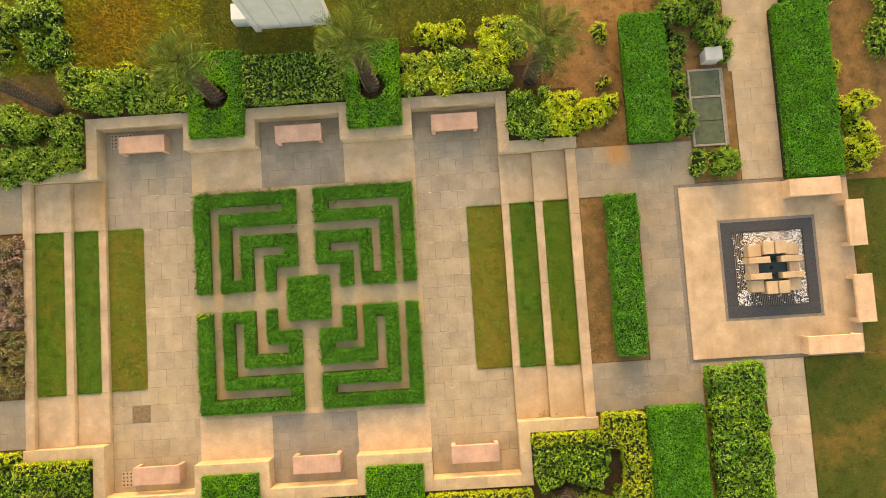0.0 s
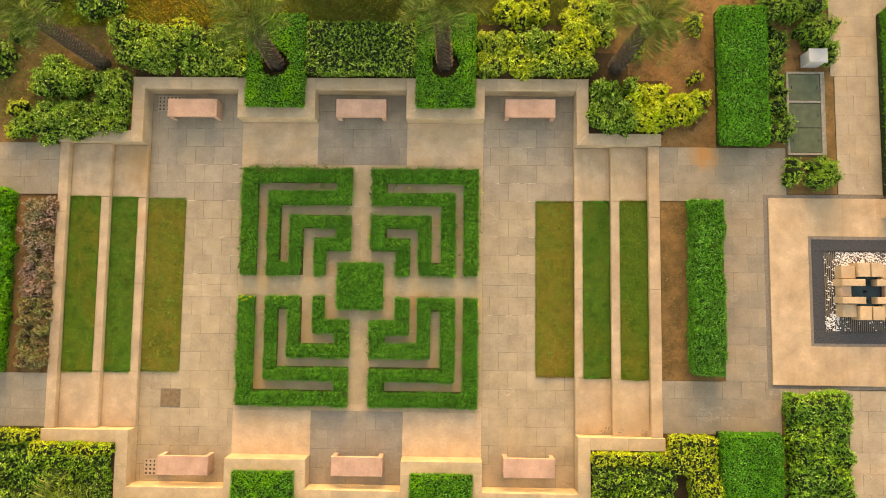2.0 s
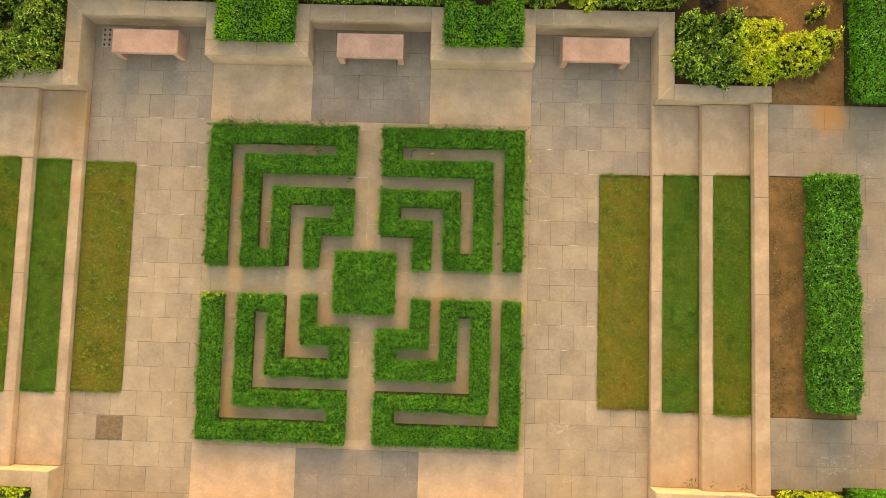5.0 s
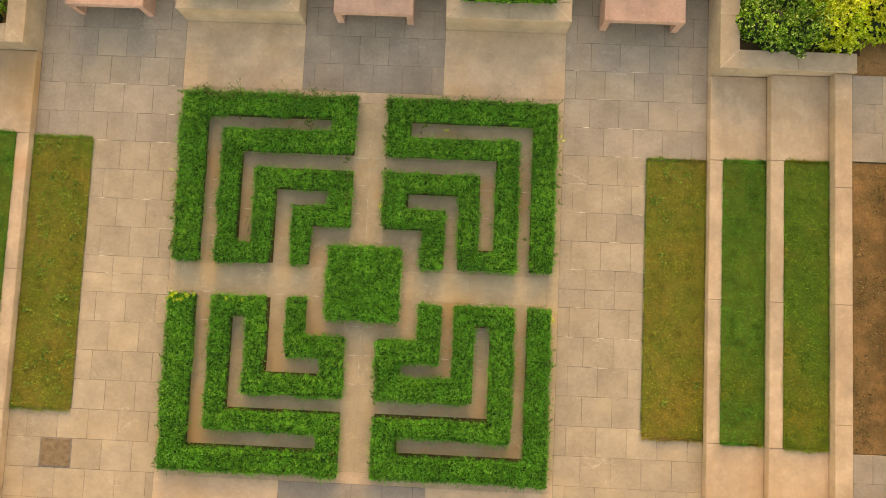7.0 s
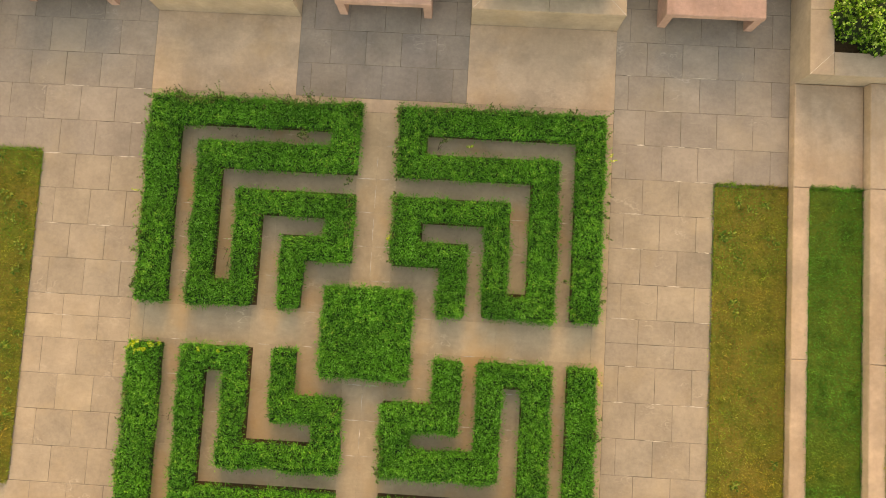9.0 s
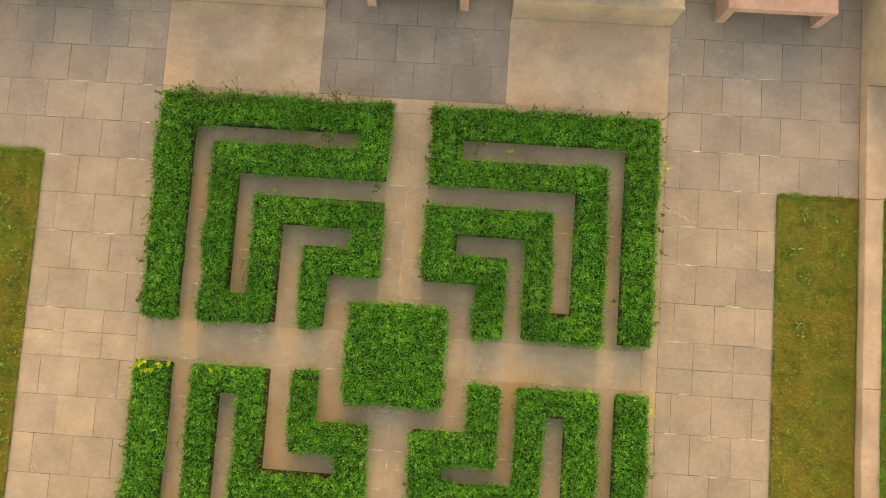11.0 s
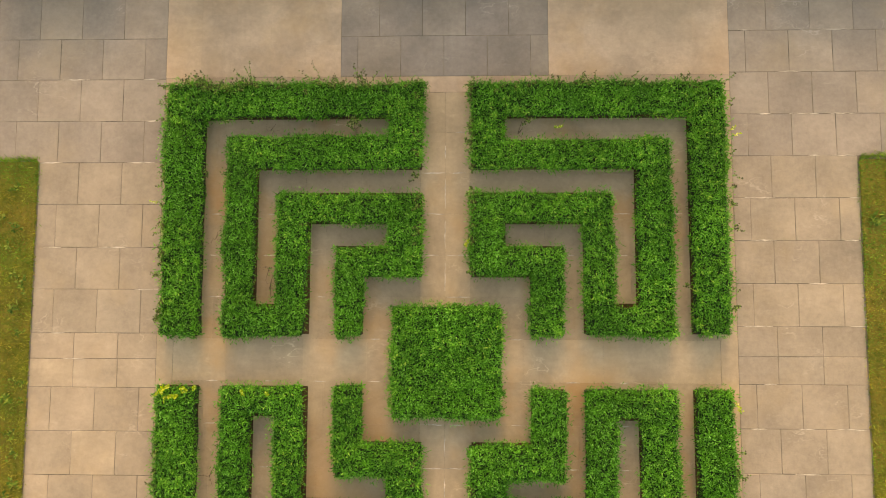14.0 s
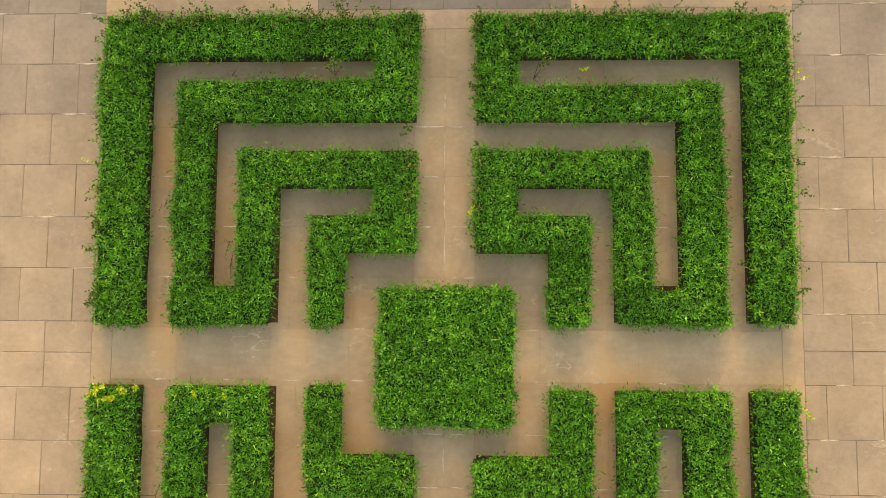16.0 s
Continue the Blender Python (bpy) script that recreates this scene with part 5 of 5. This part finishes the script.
for x, y in ((-11.35, 5.72), (-11.35, 4.98), (-7.35, 8.25), (-10.6, 6.5)):
    shrub("shrub", [(x, y, 0.30, 0.26, 0.55), (x + 0.2, y + 0.1, 0.2, 0.22, 0.45), (x - 0.16, y - 0.12, 0.2, 0.18, 0.4)], SOIL - 0.03, L_GOLD, "small golden shrub among the corner planting")
bushes(-11.6, -9.9, 4.66, 5.5, 0.55, L_OLIVE, "yellow-green shrub at the terrace edge", 0.7)
bushes(-14.0, -10.0, 5.6, 11.5, 0.7, L_OLIVE, "loose dark green shrub in the corner bed", 1.05, (0.11, 0.055), 420, gaps=[(-10.9, 6.0, 0.85), (-11.7, 6.1, 0.7), (-10.75, 7.1, 0.65), (-12.6, 9.0, 0.9), (-10.4, 8.0, 0.85), (-9.6, 8.0, 0.8)])
bushes(3.74, 7.6, 6.82, 8.4, 0.62, L_SHRUB, "yellow-green shrub behind the low wall", 0.70, gaps=PALM_GAPS)
bushes(4.3, 6.2, 8.75, 9.5, 0.55, L_GOLD, "small golden shrub in the rough grass", 0.75)
bushes(6.6, 8.3, 7.9, 9.6, 0.6, L_SHRUB, "yellow-green shrub under a palm", 0.8, gaps=PALM_GAPS)
bushes(7.44, 9.0, 4.98, 6.80, 0.68, L_SHRUB_DARK, "dark green shrub behind the steps wall", 0.72, gaps=PALM_GAPS)
bushes(8.6, 10.0, 4.98, 6.75, 0.66, L_GOLD, "bright golden shrub behind the steps wall", 0.68)
bushes(9.7, 10.5, 5.25, 6.45, 0.6, L_GOLD, "bright golden shrub spreading over the soil", 0.62)
bushes(10.3, 11.15, 5.6, 6.3, 0.5, L_GOLD, "bright golden shrub spreading over the soil", 0.55)
shrub("shrub", [(8.95, 7.75, 0.34, 0.36, 0.5), (9.1, 8.05, 0.25, 0.25, 0.4)], SOIL - 0.03, L_SHRUB, "small bright shrub beside a palm", density=560)
shrub("shrub", [(10.85, 8.75, 0.36, 0.34, 0.6), (10.95, 8.5, 0.25, 0.3, 0.45)], SOIL - 0.03, L_GOLD, "small yellow-green bush on bare red soil", density=500)
shrub("shrub", [(10.95, 6.95, 0.26, 0.22, 0.35), (10.75, 6.8, 0.16, 0.14, 0.25)], SOIL - 0.03, L_GOLD, "small sparse bush on bare red soil", density=350)
bushes(12.98, 13.78, 4.72, 8.6, 0.50, L_GREEN_SHRUB, "thin olive shrub between hedge and covers", 0.58, (0.085, 0.040), 480, jitter=0.30)
bushes(12.9, 15.15, 8.6, 11.5, 0.8, L_GREEN_SHRUB, "soft green shrub beside the garden path", 0.9, (0.085, 0.038), 760)
bushes(14.98, 15.46, 7.25, 8.10, 0.62, L_GREEN_SHRUB, "low green shrub beside the white pillar", 0.55, (0.085, 0.038), 820)
bushes(14.1, 15.28, 7.85, 8.9, 0.85, L_GREEN_SHRUB, "rounded green shrub behind the white pillar", 0.62, (0.085, 0.038), 820)
square = slab("soil_square", 13.80, 15.02, 3.125, 4.375, SOIL - 0.05, SOIL - 0.004, M_BEDSOIL)
tagged(square, "brown soil square planted with shrubs", "soil", kind="structure")
bushes(13.86, 14.35, 3.16, 4.28, 0.45, L_SHRUB_DARK, "thin green shrub in a soil square", 0.6, (0.09, 0.045), 420)
bushes(14.3, 15.32, 3.14, 4.30, 0.68, L_GREEN_SHRUB, "rounded green shrub in a soil square", 0.62, (0.078, 0.036), 900)
for x, y, rx, ry, h in ((19.05, 5.35, 0.42, 0.44, 0.72), (19.65, 5.6, 0.48, 0.42, 0.7), (19.45, 4.65, 0.46, 0.42, 0.66), (19.1, 3.95, 0.42, 0.44, 0.66), (19.75, 4.0, 0.44, 0.5, 0.6), (19.3, 3.4, 0.36, 0.32, 0.5)):
    shrub("shrub", [(x, y, rx, ry, h), (x + 0.16, y - 0.14, rx * 0.6, ry * 0.6, h * 1.1), (x - 0.14, y + 0.16, rx * 0.55, ry * 0.6, h * 0.9)], SOIL - 0.03, L_GOLD, "golden green shrub beside the long hedge", density=880, group="bed shrubs")
for x, y, h in ((18.86, 6.75, 0.5), (18.9, 9.35, 0.7), (18.92, 9.9, 0.6)):
    shrub("shrub", [(x, y, 0.26, 0.34, h), (x + 0.1, y + 0.2, 0.18, 0.2, h * 0.8)], SOIL - 0.03, L_GOLD, "yellow shrub at the foot of the long hedge", density=800, group="bed shrubs")
bushes(20.0, 22.2, 6.9, 11.5, 0.75, L_SHRUB_DARK, "pale-tipped green shrub on the soil beyond the hedge", 1.15, (0.10, 0.05), 620, jitter=0.34, gaps=[(20.1, 9.6, 0.7), (21.4, 8.0, 0.5)])
# south beds
hedge("shrub_bed", [(-1.80, 1.82, -8.6, BAY_S - T - 0.03)], SOIL - 0.03, 0.98, L_GOLD, "golden green shrubs clipped level behind the middle wall", "shrub", whorls=400, size=(0.052, 0.027), rough=0.08, spread=1.0, lift=0.35, inset=0.05)
hedge("shrub_bed", [(-7.4, -3.80, -8.6, BAY_S - T - 0.03)], SOIL - 0.03, 0.98, L_GOLD, "golden green shrubs clipped level behind the low wall", "shrub", whorls=400, size=(0.052, 0.027), rough=0.10, spread=1.0, lift=0.35, inset=0.05)
hedge("shrub_bed", [(3.80, 7.4, -8.6, BAY_S - T - 0.03)], SOIL - 0.03, 0.98, L_GOLD, "golden green shrubs clipped level behind the low wall", "shrub", whorls=400, size=(0.052, 0.027), rough=0.10, spread=1.0, lift=0.35, inset=0.05)
hedge("shrub_bed", [(-10.05, -7.58, -6.9, -5.28), (-11.3, -10.0, -7.6, -4.98)], SOIL - 0.03, 1.02, L_SHRUB_SW, "dense olive green shrubs below the steps wall", "shrub", whorls=330, size=(0.064, 0.034), rough=0.30, spread=1.1, lift=0.35, inset=0.05, wobble=0.18, shoulder=0.12)
hedge("shrub_bed", [(-10.05, -7.58, -5.34, -SIDE - T - 0.03), (-11.3, -10.0, -5.02, -4.70)], SOIL - 0.03, 1.06, L_GOLD, "yellow-tipped shrubs along the steps wall", "shrub", whorls=330, size=(0.060, 0.031), rough=0.10, spread=1.1, lift=0.35, inset=0.03, wobble=0.06)
bushes(-14.0, -7.6, -9.6, -6.9, 0.6, L_SHRUB, "loose olive shrub below the steps", 0.95, (0.11, 0.055), 420, gaps=PALM_GAPS + [(-10.8, -8.2, 0.8)])
hedge("shrub_bed", [(7.50, 10.02, -7.0, -5.34)], SOIL - 0.03, 1.00, L_SHRUB_SE, "dense olive green shrubs below the steps wall", "shrub", whorls=330, size=(0.060, 0.031), rough=0.28, spread=1.1, lift=0.35, inset=0.05, holes=[(8.50, -7.2, 0.62), (10.05, -6.75, 0.30), (10.0, -6.3, 0.22)], wobble=0.18, shoulder=0.10)
hedge("shrub_bed", [(7.50, 9.86, -5.40, -SIDE - T - 0.03), (9.84, 11.26, -5.55, -4.56), (10.46, 11.30, -8.6, -5.5)], SOIL - 0.03, 1.04, L_GOLD, "bright yellow-green shrubs along the steps wall and terrace", "shrub", whorls=400, size=(0.056, 0.029), rough=0.12, spread=1.1, lift=0.35, inset=0.04, wobble=0.08)
bushes(8.9, 10.8, -9.0, -7.0, 0.6, L_SHRUB, "loose yellow-green shrub beside a palm", 0.8, gaps=[(8.3, -7.4, 0.7), (10.2, -6.6, 0.6)])
# flower bed on the west terrace
bushes(-10.92, -9.84, -2.8, -0.4, 0.42, L_STRAW, "straggly straw-coloured bedding plant", 0.40, (0.060, 0.034), 1250, "flowering_plant", gaps=[(-10.95, -1.4, 0.25)])
bushes(-10.92, -9.84, -0.5, 2.8, 0.44, L_MAUVE, "straggly mauve and cream flowering plant", 0.42, (0.060, 0.034), 1250, "flowering_plant", gaps=[(-10.95, 0.9, 0.28)])

# ---- palms ----
def frond_mesh(length, seed):
    """An arching rachis with two rows of narrow leaflets, from the origin along +x."""
    r = random.Random(seed)
    v = []
    n = 34
    spine = [(length * u * (1 - 0.10 * u), 0.0, length * (0.42 * u - 0.62 * u * u)) for u in [k / n for k in range(n + 1)]]
    for k in range(n):
        a, b = np.array(spine[k]), np.array(spine[k + 1])
        w = 0.022 * (1 - 0.8 * k / n)
        v += [a - [0, w, 0], a + [0, w, 0], b + [0, w, 0], b - [0, w, 0]]
    for k in range(5, n + 1):
        u = k / n
        ln = length * 0.30 * (0.35 + math.sin(math.pi * min(1, u * 0.95)) * 0.75) * r.uniform(0.8, 1.15)
        p = np.array(spine[k])
        for s in (-1, 1):
            d = np.array([0.62 + r.uniform(-0.12, 0.12), s * 0.78, 0.22 + r.uniform(-0.2, 0.2)])
            d /= np.linalg.norm(d)
            side = np.array([0.4, 0.0, 0.9]) * 0.018
            v += [p, p + d * ln * 0.5 + side, p + d * ln - np.array([0, 0, 0.12 * ln]), p + d * ln * 0.5 - side]
    return quads("frond", np.array(v), L_PALM)


FRONDS = [frond_mesh(1.2, 1), frond_mesh(1.32, 2), frond_mesh(1.0, 3)]


def palm(x, y, height, lean, count=26, size=1.0):
    z0 = SOIL - 0.03
    ob = thing("date_palm", (x, y, z0), "young date palm with a rough scaled trunk", "palm tree", "palms")
    pr0 = random.Random(int(100 * abs(x)))
    segs, rings = 13, 40
    verts, faces = [], []
    for i in range(rings + 1):
        u = i / rings
        r = 0.25 * (1 - 0.18 * u) * (1.25 if u > 0.86 else 1.0)
        for k in range(segs):
            t = 2 * math.pi * (k + 0.5 * (i % 2)) / segs
            rr = r * 0.92
            verts.append((rr * math.cos(t) + 0.02 * lean * u, rr * math.sin(t), height * u))
    for i in range(rings):
        for k in range(segs):
            a, b = i * segs + k, i * segs + (k + 1) % segs
            c, d = a + segs, b + segs
            if i % 2 == 0:
                faces += [(a, b, c), (b, d, c)]
            else:
                faces += [(a, d, c), (a, b, d)]
    faces.append(tuple(rings * segs + k for k in range(segs)))
    # stubs of old leaf bases in a spiral
    n_rings = int(height / 0.11)
    for i in range(n_rings):
        u = (i + 0.5) / n_rings
        r = 0.235 * (1 - 0.18 * u)
        for k in range(9):
            t = 2 * math.pi * (k + 0.5 * (i % 2)) / 9 + 0.1 * i
            ct, st = math.cos(t), math.sin(t)
            z = height * u
            ox, base = 0.02 * lean * u, len(verts)
            w, out = r * 0.30, r * pr0.uniform(1.16, 1.34)
            verts += [(ox + r * 0.98 * ct - w * st, r * 0.98 * st + w * ct, z), (ox + r * 0.98 * ct + w * st, r * 0.98 * st - w * ct, z),
                      (ox + out * ct, out * st, z + 0.085), (ox + r * 0.9 * ct, r * 0.9 * st, z - 0.05)]
            faces += [(base, base + 2, base + 1), (base + 3, base + 2, base), (base + 1, base + 2, base + 3)]
    bark = mesh_from("trunk", verts, faces, M_TRUNK)
    bark.materials.append(M_SCALE)
    first = rings * segs * 2 + 1
    for f in bark.polygons:
        if f.index >= first:
            f.material_index = 1
    part("trunk", bark, ob, "grey-brown trunk of diamond leaf scars", (x, y, z0))
    pr = random.Random(int(1000 * abs(x)) + int(y * 10))
    for k in range(count):
        u = k / count
        f = part("frond", FRONDS[k % 3], ob, at=(x + 0.02 * lean, y, z0 + height - 0.05 + 0.1 * u))
        f.rotation_euler = (pr.uniform(-0.3, 0.3), -radians(-18 + 72 * u + pr.uniform(-8, 8)), k * 2.39996 + pr.uniform(-0.2, 0.2))
        f.scale = (size, size, size)
    return ob


for p in PALMS:
    palm(*p)
for x, y, h, size in ((-8.60, -7.15, 1.1, 1.25), (-2.82, -7.26, 3.2, 1.0), (8.46, -7.12, 3.3, 1.0)):
    palm(x, y, h, 0, size=size)

# ---- things in the beds and on the paths ----
board = thing("display_board", (0.05, 9.75, SOIL - 0.03), "white freestanding panel on short feet in rough grass", "board")
Z = SOIL - 0.03
panel = slab("panel", -1.12, 1.24, 9.66, 9.84, Z + 0.16, Z + 2.7, M_WHITE, board, "white painted panel", c=0.02)
for x0, x1 in ((-1.32, -1.121), (1.241, 1.44)):
    slab("post", x0, x1, 9.62, 9.90, Z, Z + 2.55, M_WHITE, board, c=0.015)
for x in (-0.33, 0.46):
    slab("seam_strip", x - 0.012, x + 0.012, 9.645, 9.659, Z + 0.20, Z + 2.68, M_PALEGREY, panel, c=0.002)
slab("side_block", -2.02, -1.33, 9.86, 10.45, Z, Z + 0.62, M_WHITE, board, c=0.02)

pillar = thing("light_pillar", (14.63, 7.5, SOIL - 0.03), "white box-shaped pillar beside the chamber covers", "pillar")
slab("body", 14.37, 14.89, 7.30, 7.70, Z, Z + 0.50, M_PALEGREY, pillar, c=0.02)
slab("cap", 14.34, 14.92, 7.27, 7.73, Z + 0.501, Z + 0.58, M_PALEGREY, pillar, c=0.03)

covers = thing("chamber_cover", (14.42, 5.76, SOIL - 0.03), "three green-grey covers in a pale stone frame", "cover")
for x0, x1, y0, y1 in ((13.84, 13.92, 4.38, 7.14), (14.94, 15.02, 4.38, 7.14), (13.92, 14.94, 4.38, 4.46), (13.92, 14.94, 7.06, 7.14), (13.92, 14.94, 6.10, 6.18)):
    slab("frame", x0 + 0.001, x1 - 0.001, y0 + 0.001, y1 - 0.001, Z, TERRACE + 0.05, M_BORDER, covers, c=0.006)
slab("chamber_bed", 13.92, 14.94, 4.46, 7.06, Z, TERRACE + 0.0, M_DARKSOIL, covers)
for y0, y1 in ((6.19, 7.05), (5.29, 6.09), (4.47, 5.27)):
    plate = slab("cover", 13.93, 14.93, y0, y1, TERRACE + 0.002, TERRACE + 0.03, M_COVER, covers, "green-grey cover", c=0.008)
    for x in (14.02, 14.84):
        slab("lift_handle", x - 0.012, x + 0.012, (y0 + y1) / 2 - 0.05, (y0 + y1) / 2 + 0.05, TERRACE + 0.03, TERRACE + 0.042, M_METAL, plate, c=0.003)
channel = thing("drain_channel", (15.2, 5.7, SOIL - 0.03), "narrow gravel drain beside the path", "drain")
slab("gravel_bed", 15.03, 15.40, 3.12, 7.15, Z, TERRACE - 0.012, M_BEDSOIL, channel)
slab("channel_edge", 15.04, 15.10, 4.40, 7.15, TERRACE - 0.012, TERRACE + 0.012, M_BORDER, channel)

# perforated drain plates under the western benches
for y in (6.11, -5.94):
    x0 = -6.98 if y > 0 else -6.88
    plate = thing("drain_plate", (x0 + 0.3, y, 0.0), "pale stone drain plate pierced with small holes", "drain")
    n = 6
    xs = sorted({round(x0 + k * 0.13 + d, 4) for k in range(n) for d in (0.036, 0.094)} | {x0, x0 + 0.13 * n})
    ys = sorted({round(y - 0.26 + k * 0.13 + d, 4) for k in range(4) for d in (0.036, 0.094)} | {y - 0.26, y + 0.26})

    def hole(px, py):
        u, v = (px - x0) % 0.13, (py - y + 0.26) % 0.13
        return 0.006 if 0.036 < u < 0.094 and 0.036 < v < 0.094 else 0.022

    me = cells("plate", [v - x0 - 0.3 for v in xs], [v - y for v in ys], lambda a, b: hole(a + x0 + 0.3, b + y), M_PLATE, 0.0)
    me.materials.append(M_HOLE)
    # Shallow pits: near-black floors stand in for the darkness of deeper holes
    for f in me.polygons:
        if f.normal.z > 0.5 and f.center.z < 0.01:
            f.material_index = 1
    part("plate", me, plate, at=(x0 + 0.3, y, 0.0))

lid = thing("manhole_cover", (-6.12, -3.72, 0.0), "brown square manhole cover set in the paving", "manhole cover")
slab("lid_frame", -6.46, -5.80, -4.02, -3.42, -0.03, 0.006, M_BAND, lid, c=0.003)
slab("lid", -6.435, -5.825, -3.995, -3.445, -0.02, 0.012, M_IRON, lid, c=0.004)

# bed edging, bare soil of the terrace beds
slab("soil_bed", X4 + 0.01, 11.70, -2.85, 2.85, Z - 0.02, TERRACE - 0.018, M_BEDSOIL, None, c=0.01)
tagged(bpy.data.objects["soil_bed"], "bare reddish soil beside the terrace hedge", "soil", kind="structure")

# unclipped sprigs and dead twigs in the maze
def sprig(x, y, z, h, seed, leafy, parent, leaf=None, label="unclipped sprig"):
    r = random.Random(seed)
    vs = []
    for k in range(r.randint(1, 3) if leafy else 5):
        d = np.array([r.uniform(-0.8, 0.8), r.uniform(-0.8, 0.8), 1.0 if leafy else 0.35])
        d /= np.linalg.norm(d)
        s = np.cross(d, [0.3, 0.8, 0.1])
        s *= 0.004 / np.linalg.norm(s)
        o = np.zeros(3)
        e = d * h * r.uniform(0.6, 1.1)
        vs += [o - s, o + s, e + s * 0.5, e - s * 0.5]
        for j in range(9 if leafy else 2):
            b = e * (0.25 + 0.75 * j / 8)
            q = np.array([r.uniform(-1, 1), r.uniform(-1, 1), r.uniform(-0.1, 0.5)])
            q *= 0.032 / np.linalg.norm(q)
            w = np.cross(q, [0, 0, 1.0]) * (0.30 if leafy else 0.08)
            vs += [b, b + q * 0.5 + w, b + q, b + q * 0.5 - w]
    part("sprig" if leafy else "dead_twig", quads("sprig", np.array(vs), (leaf or L_SPRIG) if leafy else M_TWIG), parent, label if leafy else "bare dead twig", (x, y, z))


mrng = random.Random(21)
for k in range(170):
    kind = mrng.random()
    if kind < 0.42:        # the north edge, thickest in the north-west
        x = -0.4 - 3.4 * mrng.random() ** 0.9 if mrng.random() < 0.7 else mrng.uniform(0.4, 3.9)
        y = 3.86 + mrng.uniform(-0.06, 0.03)
    elif kind < 0.70:      # the west and east edges
        x, y = mrng.choice((-3.93, -3.93, 3.93)) + mrng.uniform(-0.03, 0.03), mrng.choice((1, 1, -1)) * mrng.uniform(0.5, 3.9)
    else:                  # along the middle path and the crossing
        x, y = mrng.choice((-0.37, 0.38)) + mrng.uniform(-0.02, 0.02), mrng.choice((1, -1)) * mrng.uniform(1.2, 3.9)
    tall = 0.26 if k in (3, 9) else mrng.uniform(0.14, 0.28) if kind < 0.42 else mrng.uniform(0.08, 0.16)
    sprig(x, y, MAZE_H - 0.05, tall, k, True, QUARTERS[(-1 if x < 0 else 1), (-1 if y < 0 else 1)])
for k, (x, y) in enumerate([(-3.02, 3.86), (-2.90, 3.88), (-2.78, 3.85), (-2.70, 3.87), (-3.35, 3.86), (-1.80, 3.86), (-1.68, 3.84), (-1.34, 3.86), (-1.18, 3.88), (-1.05, 3.85)]):
    sprig(x, y, MAZE_H - 0.04, 0.42, 60 + k, True, QUARTERS[-1, 1])
for k, (x, y) in enumerate([(-2.47, 1.30), (-2.45, 1.05), (-1.28, 3.26), (-2.5, 3.26), (1.05, 3.2), (1.30, 0.30), (-3.25, 1.7), (-3.24, -1.6), (3.2, 2.0)]):
    sprig(x, y, 0.02, 0.20, 100 + k, False, QUARTERS[(-1 if x < 0 else 1), (-1 if y < 0 else 1)])

for k, (x, y) in enumerate([(-1.30, 3.34), (-1.26, 3.30), (-1.22, 3.33), (-1.28, 3.24), (-3.02, 3.34), (-2.70, 3.34), (-1.95, 1.86), (1.15, 3.34), (1.22, 3.34), (2.10, 1.86), (-3.33, 2.6), (3.34, 1.1)]):
    sprig(x, y, 0.14, 0.17, 300 + k, True, QUARTERS[(-1 if x < 0 else 1), (-1 if y < 0 else 1)], L_SPRIG, "dark sprig hanging over the lane")

# yellow sprigs on the north-west corners of the southern quarters, low sun put into their colour
for k in range(14):
    x, y = (mrng.uniform(-3.92, -3.35) if k < 12 else mrng.uniform(-2.9, -2.4)), mrng.uniform(-0.52, -0.36)
    sprig(x, y, MAZE_H - 0.05, mrng.uniform(0.07, 0.13), 400 + k, True, QUARTERS[-1, -1], L_GOLD, "yellow-green sprig")


# fallen leaves and dry weeds on the bare soil
def litter(x0, x1, y0, y1, count, z, label):
    cx, cy = (x0 + x1) / 2, (y0 + y1) / 2
    ob = thing("leaf_litter", (cx, cy, z), label, "litter")
    q = np.stack([rng.uniform(x0, x1, count) - cx, rng.uniform(y0, y1, count) - cy, np.full(count, 0.006)], 1)
    keep = np.array([noise.noise((a * 1.6 + cx, b * 1.6 + cy, 5.0)) > -0.12 + 0.35 * rng.random() for a, b, _ in q])
    q = q[keep]
    up = np.tile([0.0, 0.0, 1.0], (len(q), 1))
    tagged(part("scatter", leaf_mesh("scatter", q, up, L_LITTER, 0.042, 0.022, spread=0.4, lift=0.08), ob, at=(cx, cy, z)), kind="stuff")


litter(9.15, 11.45, 6.2, 12.0, 3400, SOIL - 0.03, "dead leaves and weeds scattered on red soil")
litter(X4 + 0.05, 10.55, -2.8, 2.8, 2600, TERRACE - 0.018, "dead leaves scattered along the terrace bed")
litter(18.8, 22.0, 3.2, 12.0, 5200, SOIL - 0.016, "dead leaves and weeds scattered beyond the hedge")
litter(-14.0, -10.0, 4.7, 10.0, 2600, SOIL - 0.03, "dead leaves scattered between corner shrubs")
litter(7.35, 8.15, -4.62, -4.42, 160, TREAD_1, "dead leaves caught against the step wall")
litter(8.35, 9.3, -4.62, -4.42, 160, TREAD_2, "dead leaves caught against the step wall")
litter(-11.05, -10.0, -2.8, 2.8, 2200, SOIL - 0.03, "dry petals and leaves under bedding plants")
for k, (x, y, z) in enumerate([(3.96, 3.20, 0.16), (4.0, 3.14, 0.14), (1.62, 3.28, 0.10), (-3.98, 2.2, 0.18), (0.30, 1.6, 0.2), (3.9, -0.5, 0.22), (-3.8, -0.45, 0.24)]):
    sprig(x, y, z, 0.16, 200 + k, True, QUARTERS[(-1 if x < 0 else 1), (-1 if y < 0 else 1)], L_GOLD, "yellow-green sprig")
